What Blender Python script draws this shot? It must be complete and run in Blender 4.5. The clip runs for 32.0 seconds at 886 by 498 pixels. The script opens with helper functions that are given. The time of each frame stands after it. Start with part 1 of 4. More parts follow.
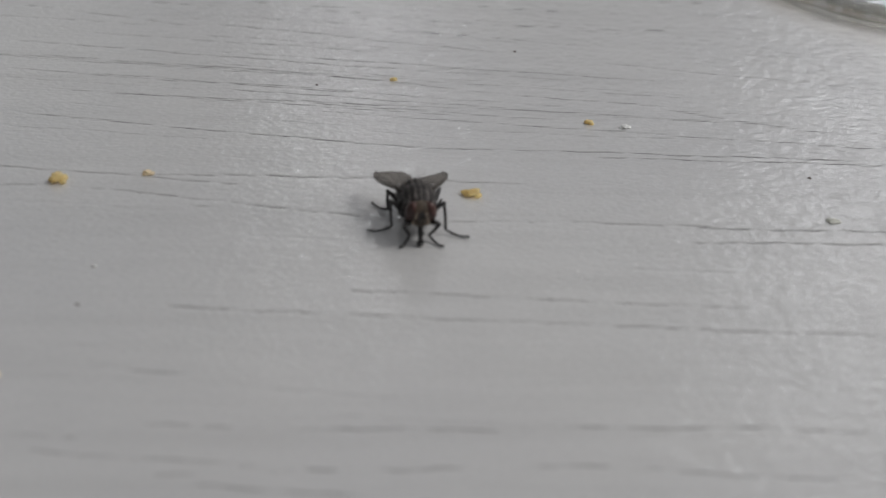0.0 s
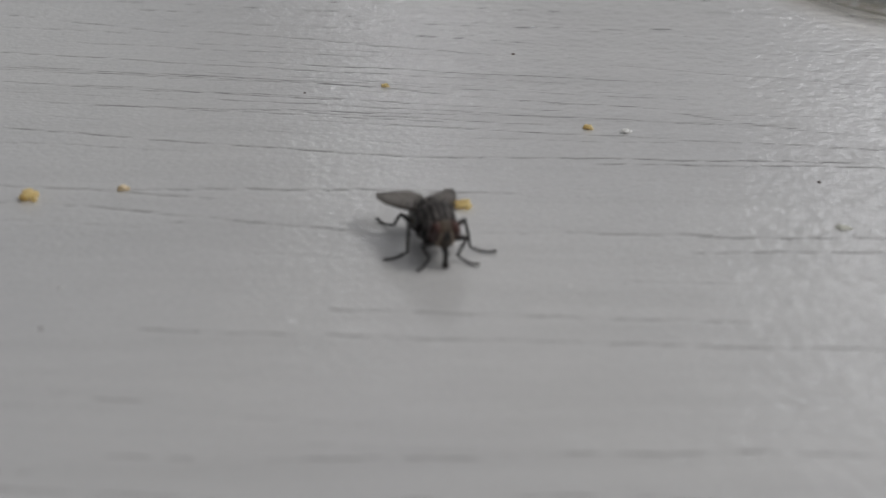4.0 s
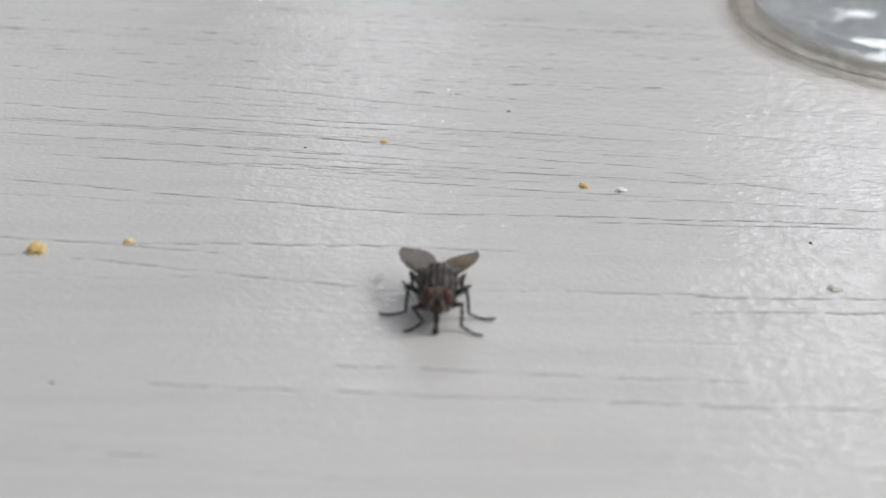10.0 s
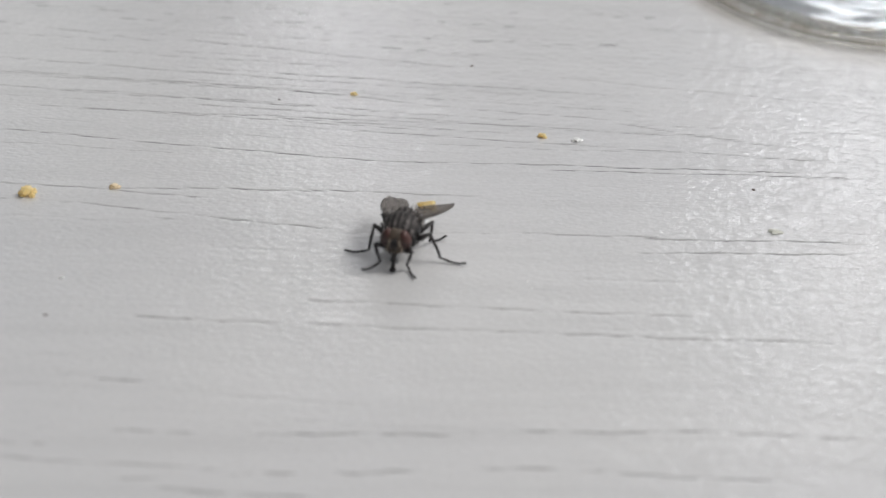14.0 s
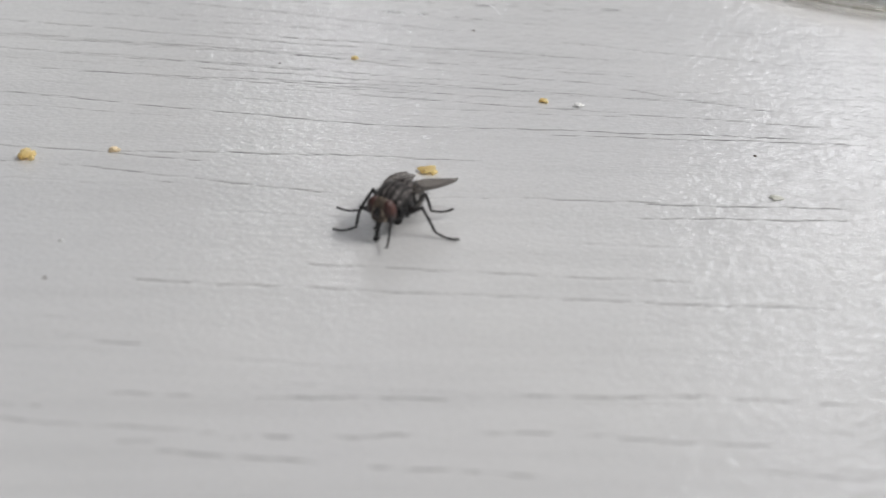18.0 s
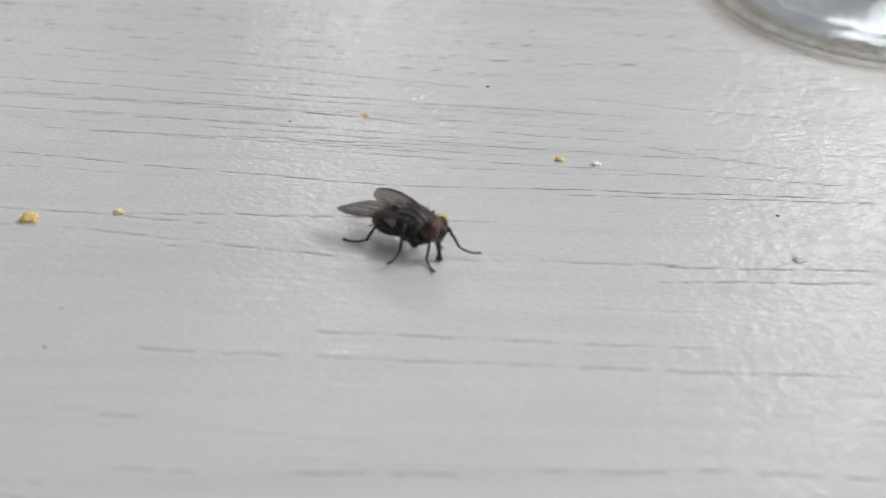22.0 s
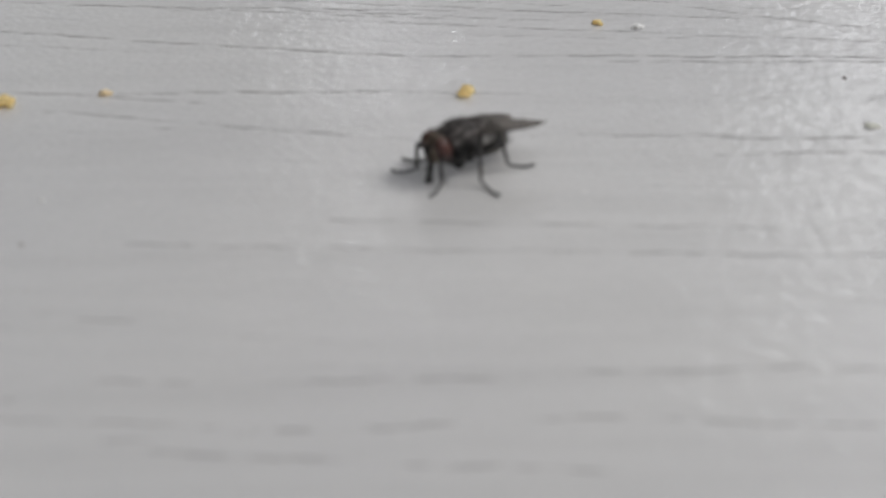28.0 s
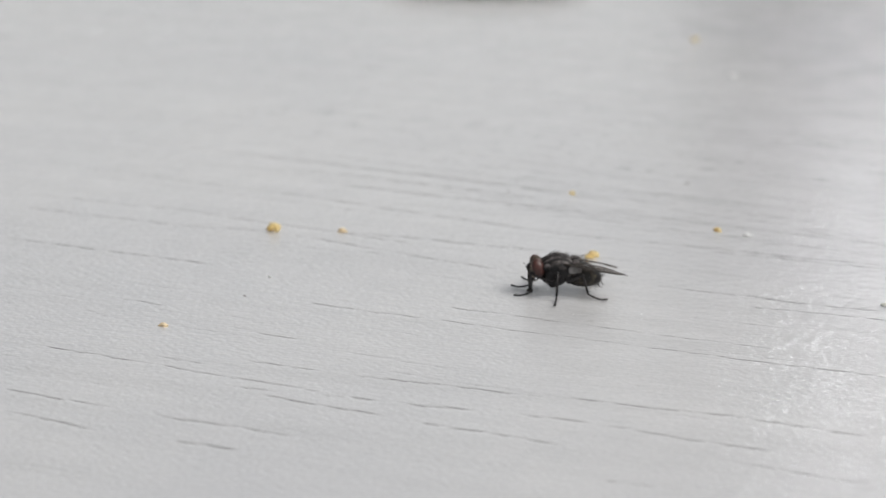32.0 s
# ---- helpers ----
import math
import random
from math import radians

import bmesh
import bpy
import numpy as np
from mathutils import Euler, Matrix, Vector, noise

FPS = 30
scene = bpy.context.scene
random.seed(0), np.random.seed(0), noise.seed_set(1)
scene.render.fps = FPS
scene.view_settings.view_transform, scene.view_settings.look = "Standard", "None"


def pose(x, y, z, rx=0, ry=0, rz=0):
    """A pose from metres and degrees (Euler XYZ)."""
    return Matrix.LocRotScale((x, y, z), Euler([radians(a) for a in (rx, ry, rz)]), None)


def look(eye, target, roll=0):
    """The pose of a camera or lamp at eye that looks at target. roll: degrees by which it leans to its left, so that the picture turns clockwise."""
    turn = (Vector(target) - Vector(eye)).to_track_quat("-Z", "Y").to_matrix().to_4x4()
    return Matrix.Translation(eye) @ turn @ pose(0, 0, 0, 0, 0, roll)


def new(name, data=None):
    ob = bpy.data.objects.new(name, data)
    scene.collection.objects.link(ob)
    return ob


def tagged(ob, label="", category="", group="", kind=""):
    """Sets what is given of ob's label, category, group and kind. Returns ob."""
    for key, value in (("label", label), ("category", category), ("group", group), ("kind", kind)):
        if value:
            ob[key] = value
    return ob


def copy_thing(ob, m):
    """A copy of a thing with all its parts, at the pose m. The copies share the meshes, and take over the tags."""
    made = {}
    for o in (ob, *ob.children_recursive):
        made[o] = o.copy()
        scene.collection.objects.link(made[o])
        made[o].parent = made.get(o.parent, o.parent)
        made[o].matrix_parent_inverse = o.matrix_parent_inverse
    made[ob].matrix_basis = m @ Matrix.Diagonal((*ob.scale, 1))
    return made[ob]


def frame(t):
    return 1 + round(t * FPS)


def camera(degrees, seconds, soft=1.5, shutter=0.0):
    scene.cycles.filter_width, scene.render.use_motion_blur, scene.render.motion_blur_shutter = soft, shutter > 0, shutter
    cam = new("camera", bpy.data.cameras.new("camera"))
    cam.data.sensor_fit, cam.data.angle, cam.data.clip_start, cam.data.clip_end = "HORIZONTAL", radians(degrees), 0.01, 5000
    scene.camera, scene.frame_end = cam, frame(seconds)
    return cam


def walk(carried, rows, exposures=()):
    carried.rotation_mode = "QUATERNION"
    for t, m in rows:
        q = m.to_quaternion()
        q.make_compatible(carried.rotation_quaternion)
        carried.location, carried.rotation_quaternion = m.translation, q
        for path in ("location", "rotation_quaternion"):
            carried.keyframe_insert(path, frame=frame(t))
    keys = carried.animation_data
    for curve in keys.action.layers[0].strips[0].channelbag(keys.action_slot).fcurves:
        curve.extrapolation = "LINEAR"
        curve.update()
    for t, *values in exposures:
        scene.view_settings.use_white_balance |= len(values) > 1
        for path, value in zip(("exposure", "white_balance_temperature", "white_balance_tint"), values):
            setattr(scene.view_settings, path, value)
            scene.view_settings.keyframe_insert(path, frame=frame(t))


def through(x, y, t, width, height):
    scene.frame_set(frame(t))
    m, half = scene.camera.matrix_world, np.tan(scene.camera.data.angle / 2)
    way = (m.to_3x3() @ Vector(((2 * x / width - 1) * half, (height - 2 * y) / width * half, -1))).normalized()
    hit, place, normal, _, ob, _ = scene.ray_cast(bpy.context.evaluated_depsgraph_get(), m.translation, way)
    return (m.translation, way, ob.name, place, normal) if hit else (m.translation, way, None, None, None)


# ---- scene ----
cam = camera(28.46, 32.0, 1.5)
cam.data.dof.use_dof, cam.data.dof.focus_distance, cam.data.dof.aperture_fstop = True, 0.134, 40.0
PATH = [
    (0, (-0.01000, -0.10919, 0.05720), (-0.00229, -0.00502, -0.00187), 3.47),
    (0.5, (-0.01101, -0.10822, 0.05732), (-0.00234, -0.00433, -0.00211), 3.70),
    (1, (-0.01088, -0.10799, 0.05748), (-0.00240, -0.00407, -0.00191), 3.50),
    (1.5, (-0.01038, -0.10752, 0.05791), (-0.00236, -0.00369, -0.00171), 3.30),
    (2, (-0.01015, -0.10703, 0.05799), (-0.00236, -0.00317, -0.00161), 3.10),
    (2.5, (-0.00790, -0.10608, 0.05759), (-0.00192, -0.00207, -0.00197), 2.47),
    (3, (-0.00672, -0.10492, 0.05710), (-0.00160, -0.00093, -0.00257), 2.19),
    (3.5, (-0.00607, -0.10401, 0.05574), (-0.00141, 0.00034, -0.00333), 1.81),
    (5.5, (-0.00563, -0.10386, 0.05483), (-0.00118, 0.00046, -0.00432), 1.72),
    (6, (-0.00542, -0.10426, 0.05524), (-0.00116, -0.00022, -0.00440), 1.70),
    (6.5, (-0.00615, -0.10402, 0.05545), (-0.00125, -0.00032, -0.00473), 1.91),
    (7, (-0.00648, -0.10420, 0.05582), (-0.00127, -0.00081, -0.00489), 2.25),
    (7.5, (-0.00586, -0.10440, 0.05571), (-0.00124, -0.00110, -0.00517), 2.02),
    (8, (-0.00492, -0.10448, 0.05565), (-0.00115, -0.00129, -0.00549), 1.85),
    (8.5, (-0.00580, -0.10473, 0.05610), (-0.00119, -0.00186, -0.00551), 2.17),
    (9, (-0.00821, -0.10467, 0.05629), (-0.00138, -0.00145, -0.00452), 2.86),
    (9.5, (-0.00802, -0.10511, 0.05748), (-0.00141, -0.00056, -0.00105), 2.90),
    (10, (-0.00852, -0.10509, 0.05750), (-0.00149, 0.00033, 0.00062), 3.04),
    (10.5, (-0.00891, -0.10664, 0.05851), (-0.00109, -0.00149, 0.00122), 3.29),
    (11, (-0.00860, -0.10813, 0.05932), (-0.00061, -0.00328, 0.00149), 3.39),
    (11.5, (-0.00848, -0.10993, 0.05987), (-0.00021, -0.00524, 0.00180), 3.33),
    (12, (-0.00873, -0.11137, 0.06033), (0.00006, -0.00686, 0.00203), 3.56),
    (12.5, (-0.00936, -0.11218, 0.06051), (0.00018, -0.00783, 0.00202), 3.77),
    (13, (-0.00886, -0.11274, 0.06056), (0.00037, -0.00849, 0.00186), 3.65),
    (13.5, (-0.00920, -0.11280, 0.06065), (0.00036, -0.00875, 0.00164), 3.89),
    (14, (-0.00891, -0.11288, 0.06019), (0.00043, -0.00879, 0.00121), 3.78),
    (14.5, (-0.00816, -0.11296, 0.05999), (0.00056, -0.00890, 0.00087), 3.66),
    (16.5, (-0.00809, -0.11295, 0.05996), (0.00059, -0.00933, 0.00003), 3.81),
    (17, (-0.00860, -0.11291, 0.05984), (0.00054, -0.00950, -0.00036), 3.93),
    (17.5, (-0.00869, -0.11301, 0.05966), (0.00054, -0.00971, -0.00069), 4.02),
    (18, (-0.00868, -0.11275, 0.05991), (0.00051, -0.00978, -0.00103), 4.03),
    (18.5, (-0.00875, -0.11248, 0.05993), (0.00043, -0.00971, -0.00135), 4.11),
    (19, (-0.00826, -0.11224, 0.05959), (0.00041, -0.00937, -0.00160), 3.86),
    (19.5, (-0.00917, -0.11125, 0.05926), (0.00019, -0.00838, -0.00183), 4.16),
    (20, (-0.00879, -0.11071, 0.05891), (0.00012, -0.00744, -0.00157), 4.00),
    (20.5, (-0.00861, -0.11010, 0.05884), (-0.00002, -0.00632, -0.00079), 3.94),
    (21, (-0.00861, -0.10968, 0.05864), (-0.00019, -0.00518, 0.00027), 3.86),
    (21.5, (-0.00827, -0.10937, 0.05886), (-0.00022, -0.00456, 0.00098), 3.66),
    (22, (-0.00800, -0.10899, 0.05945), (-0.00023, -0.00448, 0.00099), 3.46),
    (22.5, (-0.00719, -0.10875, 0.05913), (-0.00017, -0.00419, 0.00066), 3.02),
    (23, (-0.00662, -0.10842, 0.05906), (-0.00002, -0.00400, 0.00030), 2.65),
    (23.5, (-0.00542, -0.10839, 0.05870), (0.00029, -0.00392, -0.00006), 2.21),
    (24, (-0.00560, -0.10792, 0.05898), (0.00053, -0.00379, -0.00035), 2.40),
    (24.5, (-0.00593, -0.10726, 0.05847), (0.00064, -0.00322, -0.00096), 2.44),
    (26.5, (-0.00626, -0.10272, 0.05666), (-0.00055, -0.00011, -0.00530), 2.17),
    (27, (-0.00725, -0.10063, 0.05526), (-0.00077, 0.00116, -0.00795), 2.17),
    (27.5, (-0.00801, -0.09905, 0.05348), (-0.00100, 0.00211, -0.01072), 1.94),
    (28, (-0.00720, -0.09798, 0.05183), (-0.00122, 0.00295, -0.01279), 1.50),
    (28.5, (-0.00676, -0.09783, 0.05176), (-0.00188, 0.00499, -0.00992), 2.29),
    (29, (-0.00725, -0.10003, 0.05174), (-0.00387, 0.00452, -0.00707), 3.20),
    (29.5, (-0.00787, -0.10623, 0.05171), (-0.00634, -0.00336, -0.01006), 3.96),
    (30, (-0.00071, -0.11235, 0.04739), (-0.00823, -0.00908, -0.01325), 1.81),
    (30.5, (0.01440, -0.12255, 0.04794), (-0.00795, -0.01565, -0.00180), 0.35),
    (31, (0.02362, -0.13245, 0.04717), (-0.00712, -0.02343, 0.00753), -0.99),
    (31.5, (0.02386, -0.13749, 0.04985), (-0.00630, -0.02832, 0.01021), -0.01),
    (32, (0.02434, -0.14073, 0.05136), (-0.00482, -0.03143, 0.01134), 0.79),
]
walk(cam, [(t, look(eye, target, roll)) for t, eye, target, roll in PATH],
     [(0, -1.15), (0.5, -1.18), (1, -0.85), (2, -0.85), (2.5, -1.02), (3, -1.15), (3.5, -1.20), (5.5, -1.28), (6, -1.12), (6.5, -0.77), (7, -0.54), (8, -0.54), (23, -0.54), (24, -0.51), (24.5, -0.77), (26.5, -0.91), (27, -0.90), (28, -0.82), (29.5, -0.83), (30, -0.66), (30.5, -0.50), (31, -0.40), (32, -0.40)])
MM = 0.001


# ---- world and light ----
world = bpy.data.worlds.new("world")
scene.world = world
world.use_nodes = True
wn, wl = world.node_tree.nodes, world.node_tree.links
sky = wn.new("ShaderNodeTexSky")
sky.sky_type, sky.sun_disc = "NISHITA", False
sky.sun_elevation, sky.sun_rotation = radians(49), radians(90)
sky.air_density, sky.dust_density, sky.ozone_density = 1.0, 5.0, 1.0
wn["Background"].inputs["Strength"].default_value = 0.05
wl.new(sky.outputs["Color"], wn["Background"].inputs["Color"])

sun = new("sun", bpy.data.lights.new("sun", "SUN"))
sun.data.energy, sun.data.angle, sun.data.color = 2.2, radians(20), (1.0, 0.99, 0.97)
sun.matrix_world = look((0.95, 0.05, 1.1), (0, 0, 0))

# openings of the added, unseen room: lower and upper corner of each, in metres
NORTH, EAST, WEST, SOUTH, FLOOR_Z, CEILING_Z = 2.6, 1.3, -2.6, -2.4, -0.74, 2.1
NORTH_OPENINGS = [(-1.9, 0.2, -0.3, 2.0), (-0.07, 0.98, 0.12, 1.24), (0.2, 1.08, 0.735, 1.5), (0.78, 1.11, 1.25, 1.7)]
TRANSOM_Z = 1.22
EAST_OPENINGS = [(-1.1, 0.1, 1.3, 2.05)]
SOUTH_OPENINGS = [(-1.0, 0.5, 1.0, 1.9)]
ROOF_OPENING = (-0.2, -1.2, 1.1, 0.7)


def opening_light(name, centre, toward, w, h, watts, tint=(0.97, 0.977, 1.0)):
    """An added area lamp in one opening of the unseen room, for sky light."""
    lamp = new(name, bpy.data.lights.new(name, "AREA"))
    lamp.data.shape, lamp.data.size, lamp.data.size_y = "RECTANGLE", w, h
    lamp.data.energy, lamp.data.color = watts, tint
    lamp.matrix_world = look(centre, toward)
    return lamp


# wide opening: two added lamps tint reflections, warm below its transom, dim blue above
x0, z0, x1, z1 = NORTH_OPENINGS[0]
NORTH_LAMPS = [((x0, z0, x1, TRANSOM_Z - 0.03), 0.94, (1.0, 0.995, 0.965)), ((x0, TRANSOM_Z + 0.03, x1, z1), 0.3, (0.66, 0.85, 1.0))]
NORTH_LAMPS += [(hole, gain, (0.97, 0.977, 1.0)) for hole, gain in zip(NORTH_OPENINGS[1:], (12.0, 2.2, 8.0))]
# added lamps to the north, tuned for the glints on the paint
for (x0, z0, x1, z1), gain, tint in NORTH_LAMPS:
    c = ((x0 + x1) / 2, NORTH + 0.05, (z0 + z1) / 2)
    opening_light("window_light", c, (c[0], 0, c[2]), x1 - x0, z1 - z0, gain * math.pi * (x1 - x0) * (z1 - z0), tint)
# added lamp on the right, so soft shadows fall left
for y0, z0, y1, z1 in EAST_OPENINGS:
    c = (EAST + 0.05, (y0 + y1) / 2, (z0 + z1) / 2)
    opening_light("door_light", c, (0, c[1], c[2]), y1 - y0, z1 - z0, 1.1 * math.pi * (y1 - y0) * (z1 - z0))
# added fill behind the camera for the sides turned to it
for x0, z0, x1, z1 in SOUTH_OPENINGS:
    c = ((x0 + x1) / 2, SOUTH - 0.05, (z0 + z1) / 2)
    opening_light("door_light", c, (c[0], 0, c[2]), x1 - x0, z1 - z0, 1.0 * math.pi * (x1 - x0) * (z1 - z0))
# added overhead lamp that keeps the shadows short
x0, y0, x1, y1 = ROOF_OPENING
c = ((x0 + x1) / 2, (y0 + y1) / 2, CEILING_Z + 0.05)
opening_light("roof_light", c, (c[0], c[1] + 0.0001, 0), x1 - x0, y1 - y0, 1.65 * math.pi * (x1 - x0) * (y1 - y0))


# ---- materials ----
def material(name, color=(0.5, 0.5, 0.5), rough=0.5, metal=0.0, spec=0.5):
    m = bpy.data.materials.new(name)
    m.use_nodes = True
    b = m.node_tree.nodes["Principled BSDF"]
    b.inputs["Base Color"].default_value = (*color, 1)
    b.inputs["Roughness"].default_value = rough
    b.inputs["Metallic"].default_value = metal
    b.inputs["Specular IOR Level"].default_value = spec
    return m, m.node_tree.nodes, m.node_tree.links, b


def object_coords(n):
    return n.new("ShaderNodeTexCoord").outputs["Object"]


def noise_node(n, l, coords, scale, detail=3.0, rough=0.55, stretch=None):
    t = n.new("ShaderNodeTexNoise")
    t.inputs["Scale"].default_value, t.inputs["Detail"].default_value = scale, detail
    t.inputs["Roughness"].default_value = rough
    if stretch:
        mp = n.new("ShaderNodeMapping")
        mp.inputs["Scale"].default_value = stretch[:3]
        if len(stretch) > 3:
            mp.inputs["Rotation"].default_value = (0, 0, radians(stretch[3]))
        l.new(coords, mp.inputs["Vector"])
        coords = mp.outputs["Vector"]
    l.new(coords, t.inputs["Vector"])
    return t.outputs["Fac"]


def ramp(n, l, fac, stops):
    r = n.new("ShaderNodeValToRGB")
    e = r.color_ramp.elements
    while len(e) < len(stops):
        e.new(0.5)
    for k, (p, c) in enumerate(stops):
        e[k].position, e[k].color = p, (*c, 1) if len(c) == 3 else c
    l.new(fac, r.inputs["Fac"])
    return r.outputs["Color"]


def span(n, l, value, a, b, c=0.0, d=1.0):
    m = n.new("ShaderNodeMapRange")
    for k, v in zip(("From Min", "From Max", "To Min", "To Max"), (a, b, c, d)):
        m.inputs[k].default_value = v
    l.new(value, m.inputs["Value"])
    return m.outputs["Result"]


def mix(n, l, fac, a, b, kind="MIX"):
    m = n.new("ShaderNodeMix")
    m.data_type, m.blend_type = "RGBA", kind
    for socket, v in ((m.inputs[0], fac), (m.inputs[6], a), (m.inputs[7], b)):
        if isinstance(v, (tuple, float, int)):
            socket.default_value = (*v, 1) if isinstance(v, tuple) else v
        else:
            l.new(v, socket)
    return m.outputs[2]


def bump(n, l, height, strength, distance, normal=None):
    b = n.new("ShaderNodeBump")
    b.inputs["Strength"].default_value, b.inputs["Distance"].default_value = strength, distance
    l.new(height, b.inputs["Height"])
    if normal:
        l.new(normal, b.inputs["Normal"])
    return b.outputs["Normal"]


def painted_wood():
    """Light grey satin paint over open-grained wood, darker down in the cracks."""
    m, n, l, b = material("painted_wood", (0.6, 0.6, 0.6), 0.28)
    co = object_coords(n)
    broad = noise_node(n, l, co, 22, 3)
    grain = noise_node(n, l, co, 260, 4, 0.6, (0.12, 1.6, 1, 3))
    base = ramp(n, l, broad, [(0.3, (0.565, 0.565, 0.572)), (0.7, (0.625, 0.622, 0.618))])
    streak = ramp(n, l, grain, [(0.30, (0.90, 0.90, 0.90)), (0.55, (1, 1, 1))])
    paint = mix(n, l, 0.7, base, streak, "MULTIPLY")
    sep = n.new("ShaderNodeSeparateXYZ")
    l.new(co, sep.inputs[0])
    speckle = noise_node(n, l, co, 3200, 3, 0.65)
    paint = mix(n, l, 1.0, paint, ramp(n, l, speckle, [(0.3, (0.93, 0.93, 0.93)), (0.62, (1, 1, 1)), (0.8, (1.05, 1.05, 1.05))]), "MULTIPLY")
    # colour darkens with depth below the paint surface
    crack_mask = span(n, l, sep.outputs["Z"], -0.000007, -0.000036)
    paint = mix(n, l, crack_mask, paint, (0.11, 0.103, 0.103))
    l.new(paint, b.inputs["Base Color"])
    pebble = noise_node(n, l, co, 2600, 2, 0.6, (0.7, 1.1, 1, 4))
    lumps = noise_node(n, l, co, 1250, 1, 0.5, (0.75, 1.1, 1, 8))
    fibre = noise_node(n, l, co, 1900, 2, 0.5, (0.06, 1.0, 1, 3))
    nrm = bump(n, l, pebble, 0.5, 0.00006)
    l.new(bump(n, l, fibre, 0.4, 0.00002, nrm), b.inputs["Normal"])
    gloss = bump(n, l, pebble, 1.0, 0.00004, bump(n, l, lumps, 1.0, 0.00012))
    l.new(bump(n, l, fibre, 0.5, 0.000008, gloss), b.inputs["Coat Normal"])
    patch = noise_node(n, l, co, 160, 3, 0.6)
    l.new(span(n, l, patch, 0.36, 0.62, 0.7, 1.0), b.inputs["Coat Weight"])
    b.inputs["Coat Roughness"].default_value = 0.15
    b.inputs["Specular IOR Level"].default_value = 0.12
    l.new(span(n, l, broad, 0.3, 0.7, 0.28, 0.36), b.inputs["Roughness"])
    return m


def crumb_material(name, dark, light, rough=0.35, through=0.4):
    m, n, l, b = material(name, light, rough)
    f = noise_node(n, l, object_coords(n), 1800, 3)
    l.new(ramp(n, l, f, [(0.35, dark), (0.65, light)]), b.inputs["Base Color"])
    l.new(bump(n, l, f, 0.5, 0.00004), b.inputs["Normal"])
    t = n.new("ShaderNodeBsdfTranslucent")
    t.inputs["Color"].default_value = (*light, 1)
    mx = n.new("ShaderNodeMixShader")
    mx.inputs[0].default_value = through
    l.new(b.outputs[0], mx.inputs[1])
    l.new(t.outputs[0], mx.inputs[2])
    l.new(mx.outputs[0], n["Material Output"].inputs["Surface"])
    return m


def glass_material(name, tints, clear, ripple, patch, bent=0.45):
    """Clear rippled glass; tint patches paint in the mottled refraction of the surroundings."""
    m, n, l, b = material(name, tints[0], 0.05)
    b.inputs["Transmission Weight"].default_value = 1.0
    b.inputs["IOR"].default_value = 1.5
    co = object_coords(n)
    wave = noise_node(n, l, co, patch, 1, 0.5)
    l.new(bump(n, l, wave, 1.0, ripple), b.inputs["Normal"])
    cloud = noise_node(n, l, co, patch * 2.2, 3, 0.6)
    l.new(ramp(n, l, cloud, [(0.36, tints[0]), (0.64, tints[1])]), b.inputs["Base Color"])
    t = n.new("ShaderNodeBsdfTransparent")
    l.new(ramp(n, l, cloud, [(0.36, clear[0]), (0.64, clear[1])]), t.inputs["Color"])
    mx = n.new("ShaderNodeMixShader")
    mx.inputs[0].default_value = bent
    l.new(t.outputs[0], mx.inputs[1])
    l.new(b.outputs[0], mx.inputs[2])
    l.new(mx.outputs[0], n["Material Output"].inputs["Surface"])
    return m


def stripes_material():
    """Thorax: grey-brown dusting with four dark lengthwise stripes above, glossy black plates with pale blotches at the sides."""
    m, n, l, b = material("dusted_thorax", (0.05, 0.05, 0.05), 0.5, 0, 0.3)
    co = object_coords(n)
    sep = n.new("ShaderNodeSeparateXYZ")
    l.new(co, sep.inputs[0])
    waver = noise_node(n, l, co, 900, 2)

    def calc(kind, p, q):
        k = n.new("ShaderNodeMath")
        k.operation = kind
        for socket, v in zip(k.inputs, (p, q)):
            if isinstance(v, float):
                socket.default_value = v
            else:
                l.new(v, socket)
        return k.outputs[0]

    y = calc("ADD", calc("MULTIPLY", sep.outputs["Y"], 7600.0), calc("MULTIPLY", waver, 0.9))
    wave = calc("SINE", y, 0.0)
    patchy = noise_node(n, l, co, 1900, 3, 0.6, (0.5, 1.3, 1))
    line = calc("MULTIPLY", span(n, l, calc("MULTIPLY", wave, wave), 0.25, 0.7), span(n, l, patchy, 0.36, 0.58, 0.15, 1.0))
    grain = noise_node(n, l, co, 3600, 4, 0.65)
    blotch = noise_node(n, l, co, 1500, 3)
    top = span(n, l, calc("ADD", sep.outputs["Z"], calc("MULTIPLY", blotch, 0.0006)), 0.0027, 0.0031)
    dust = mix(n, l, line, ramp(n, l, grain, [(0.35, (0.011, 0.01, 0.0095)), (0.7, (0.032, 0.028, 0.027))]), ramp(n, l, grain, [(0.35, (0.055, 0.048, 0.046)), (0.65, (0.2, 0.178, 0.17))]))
    plate = ramp(n, l, blotch, [(0.52, (0.006, 0.0055, 0.0055)), (0.6, (0.014, 0.012, 0.012)), (0.68, (0.12, 0.108, 0.1))])
    l.new(mix(n, l, top, plate, dust), b.inputs["Base Color"])
    l.new(span(n, l, top, 0.0, 1.0, 0.34, 0.62), b.inputs["Roughness"])
    l.new(bump(n, l, grain, 0.45, 0.00005), b.inputs["Normal"])
    return m


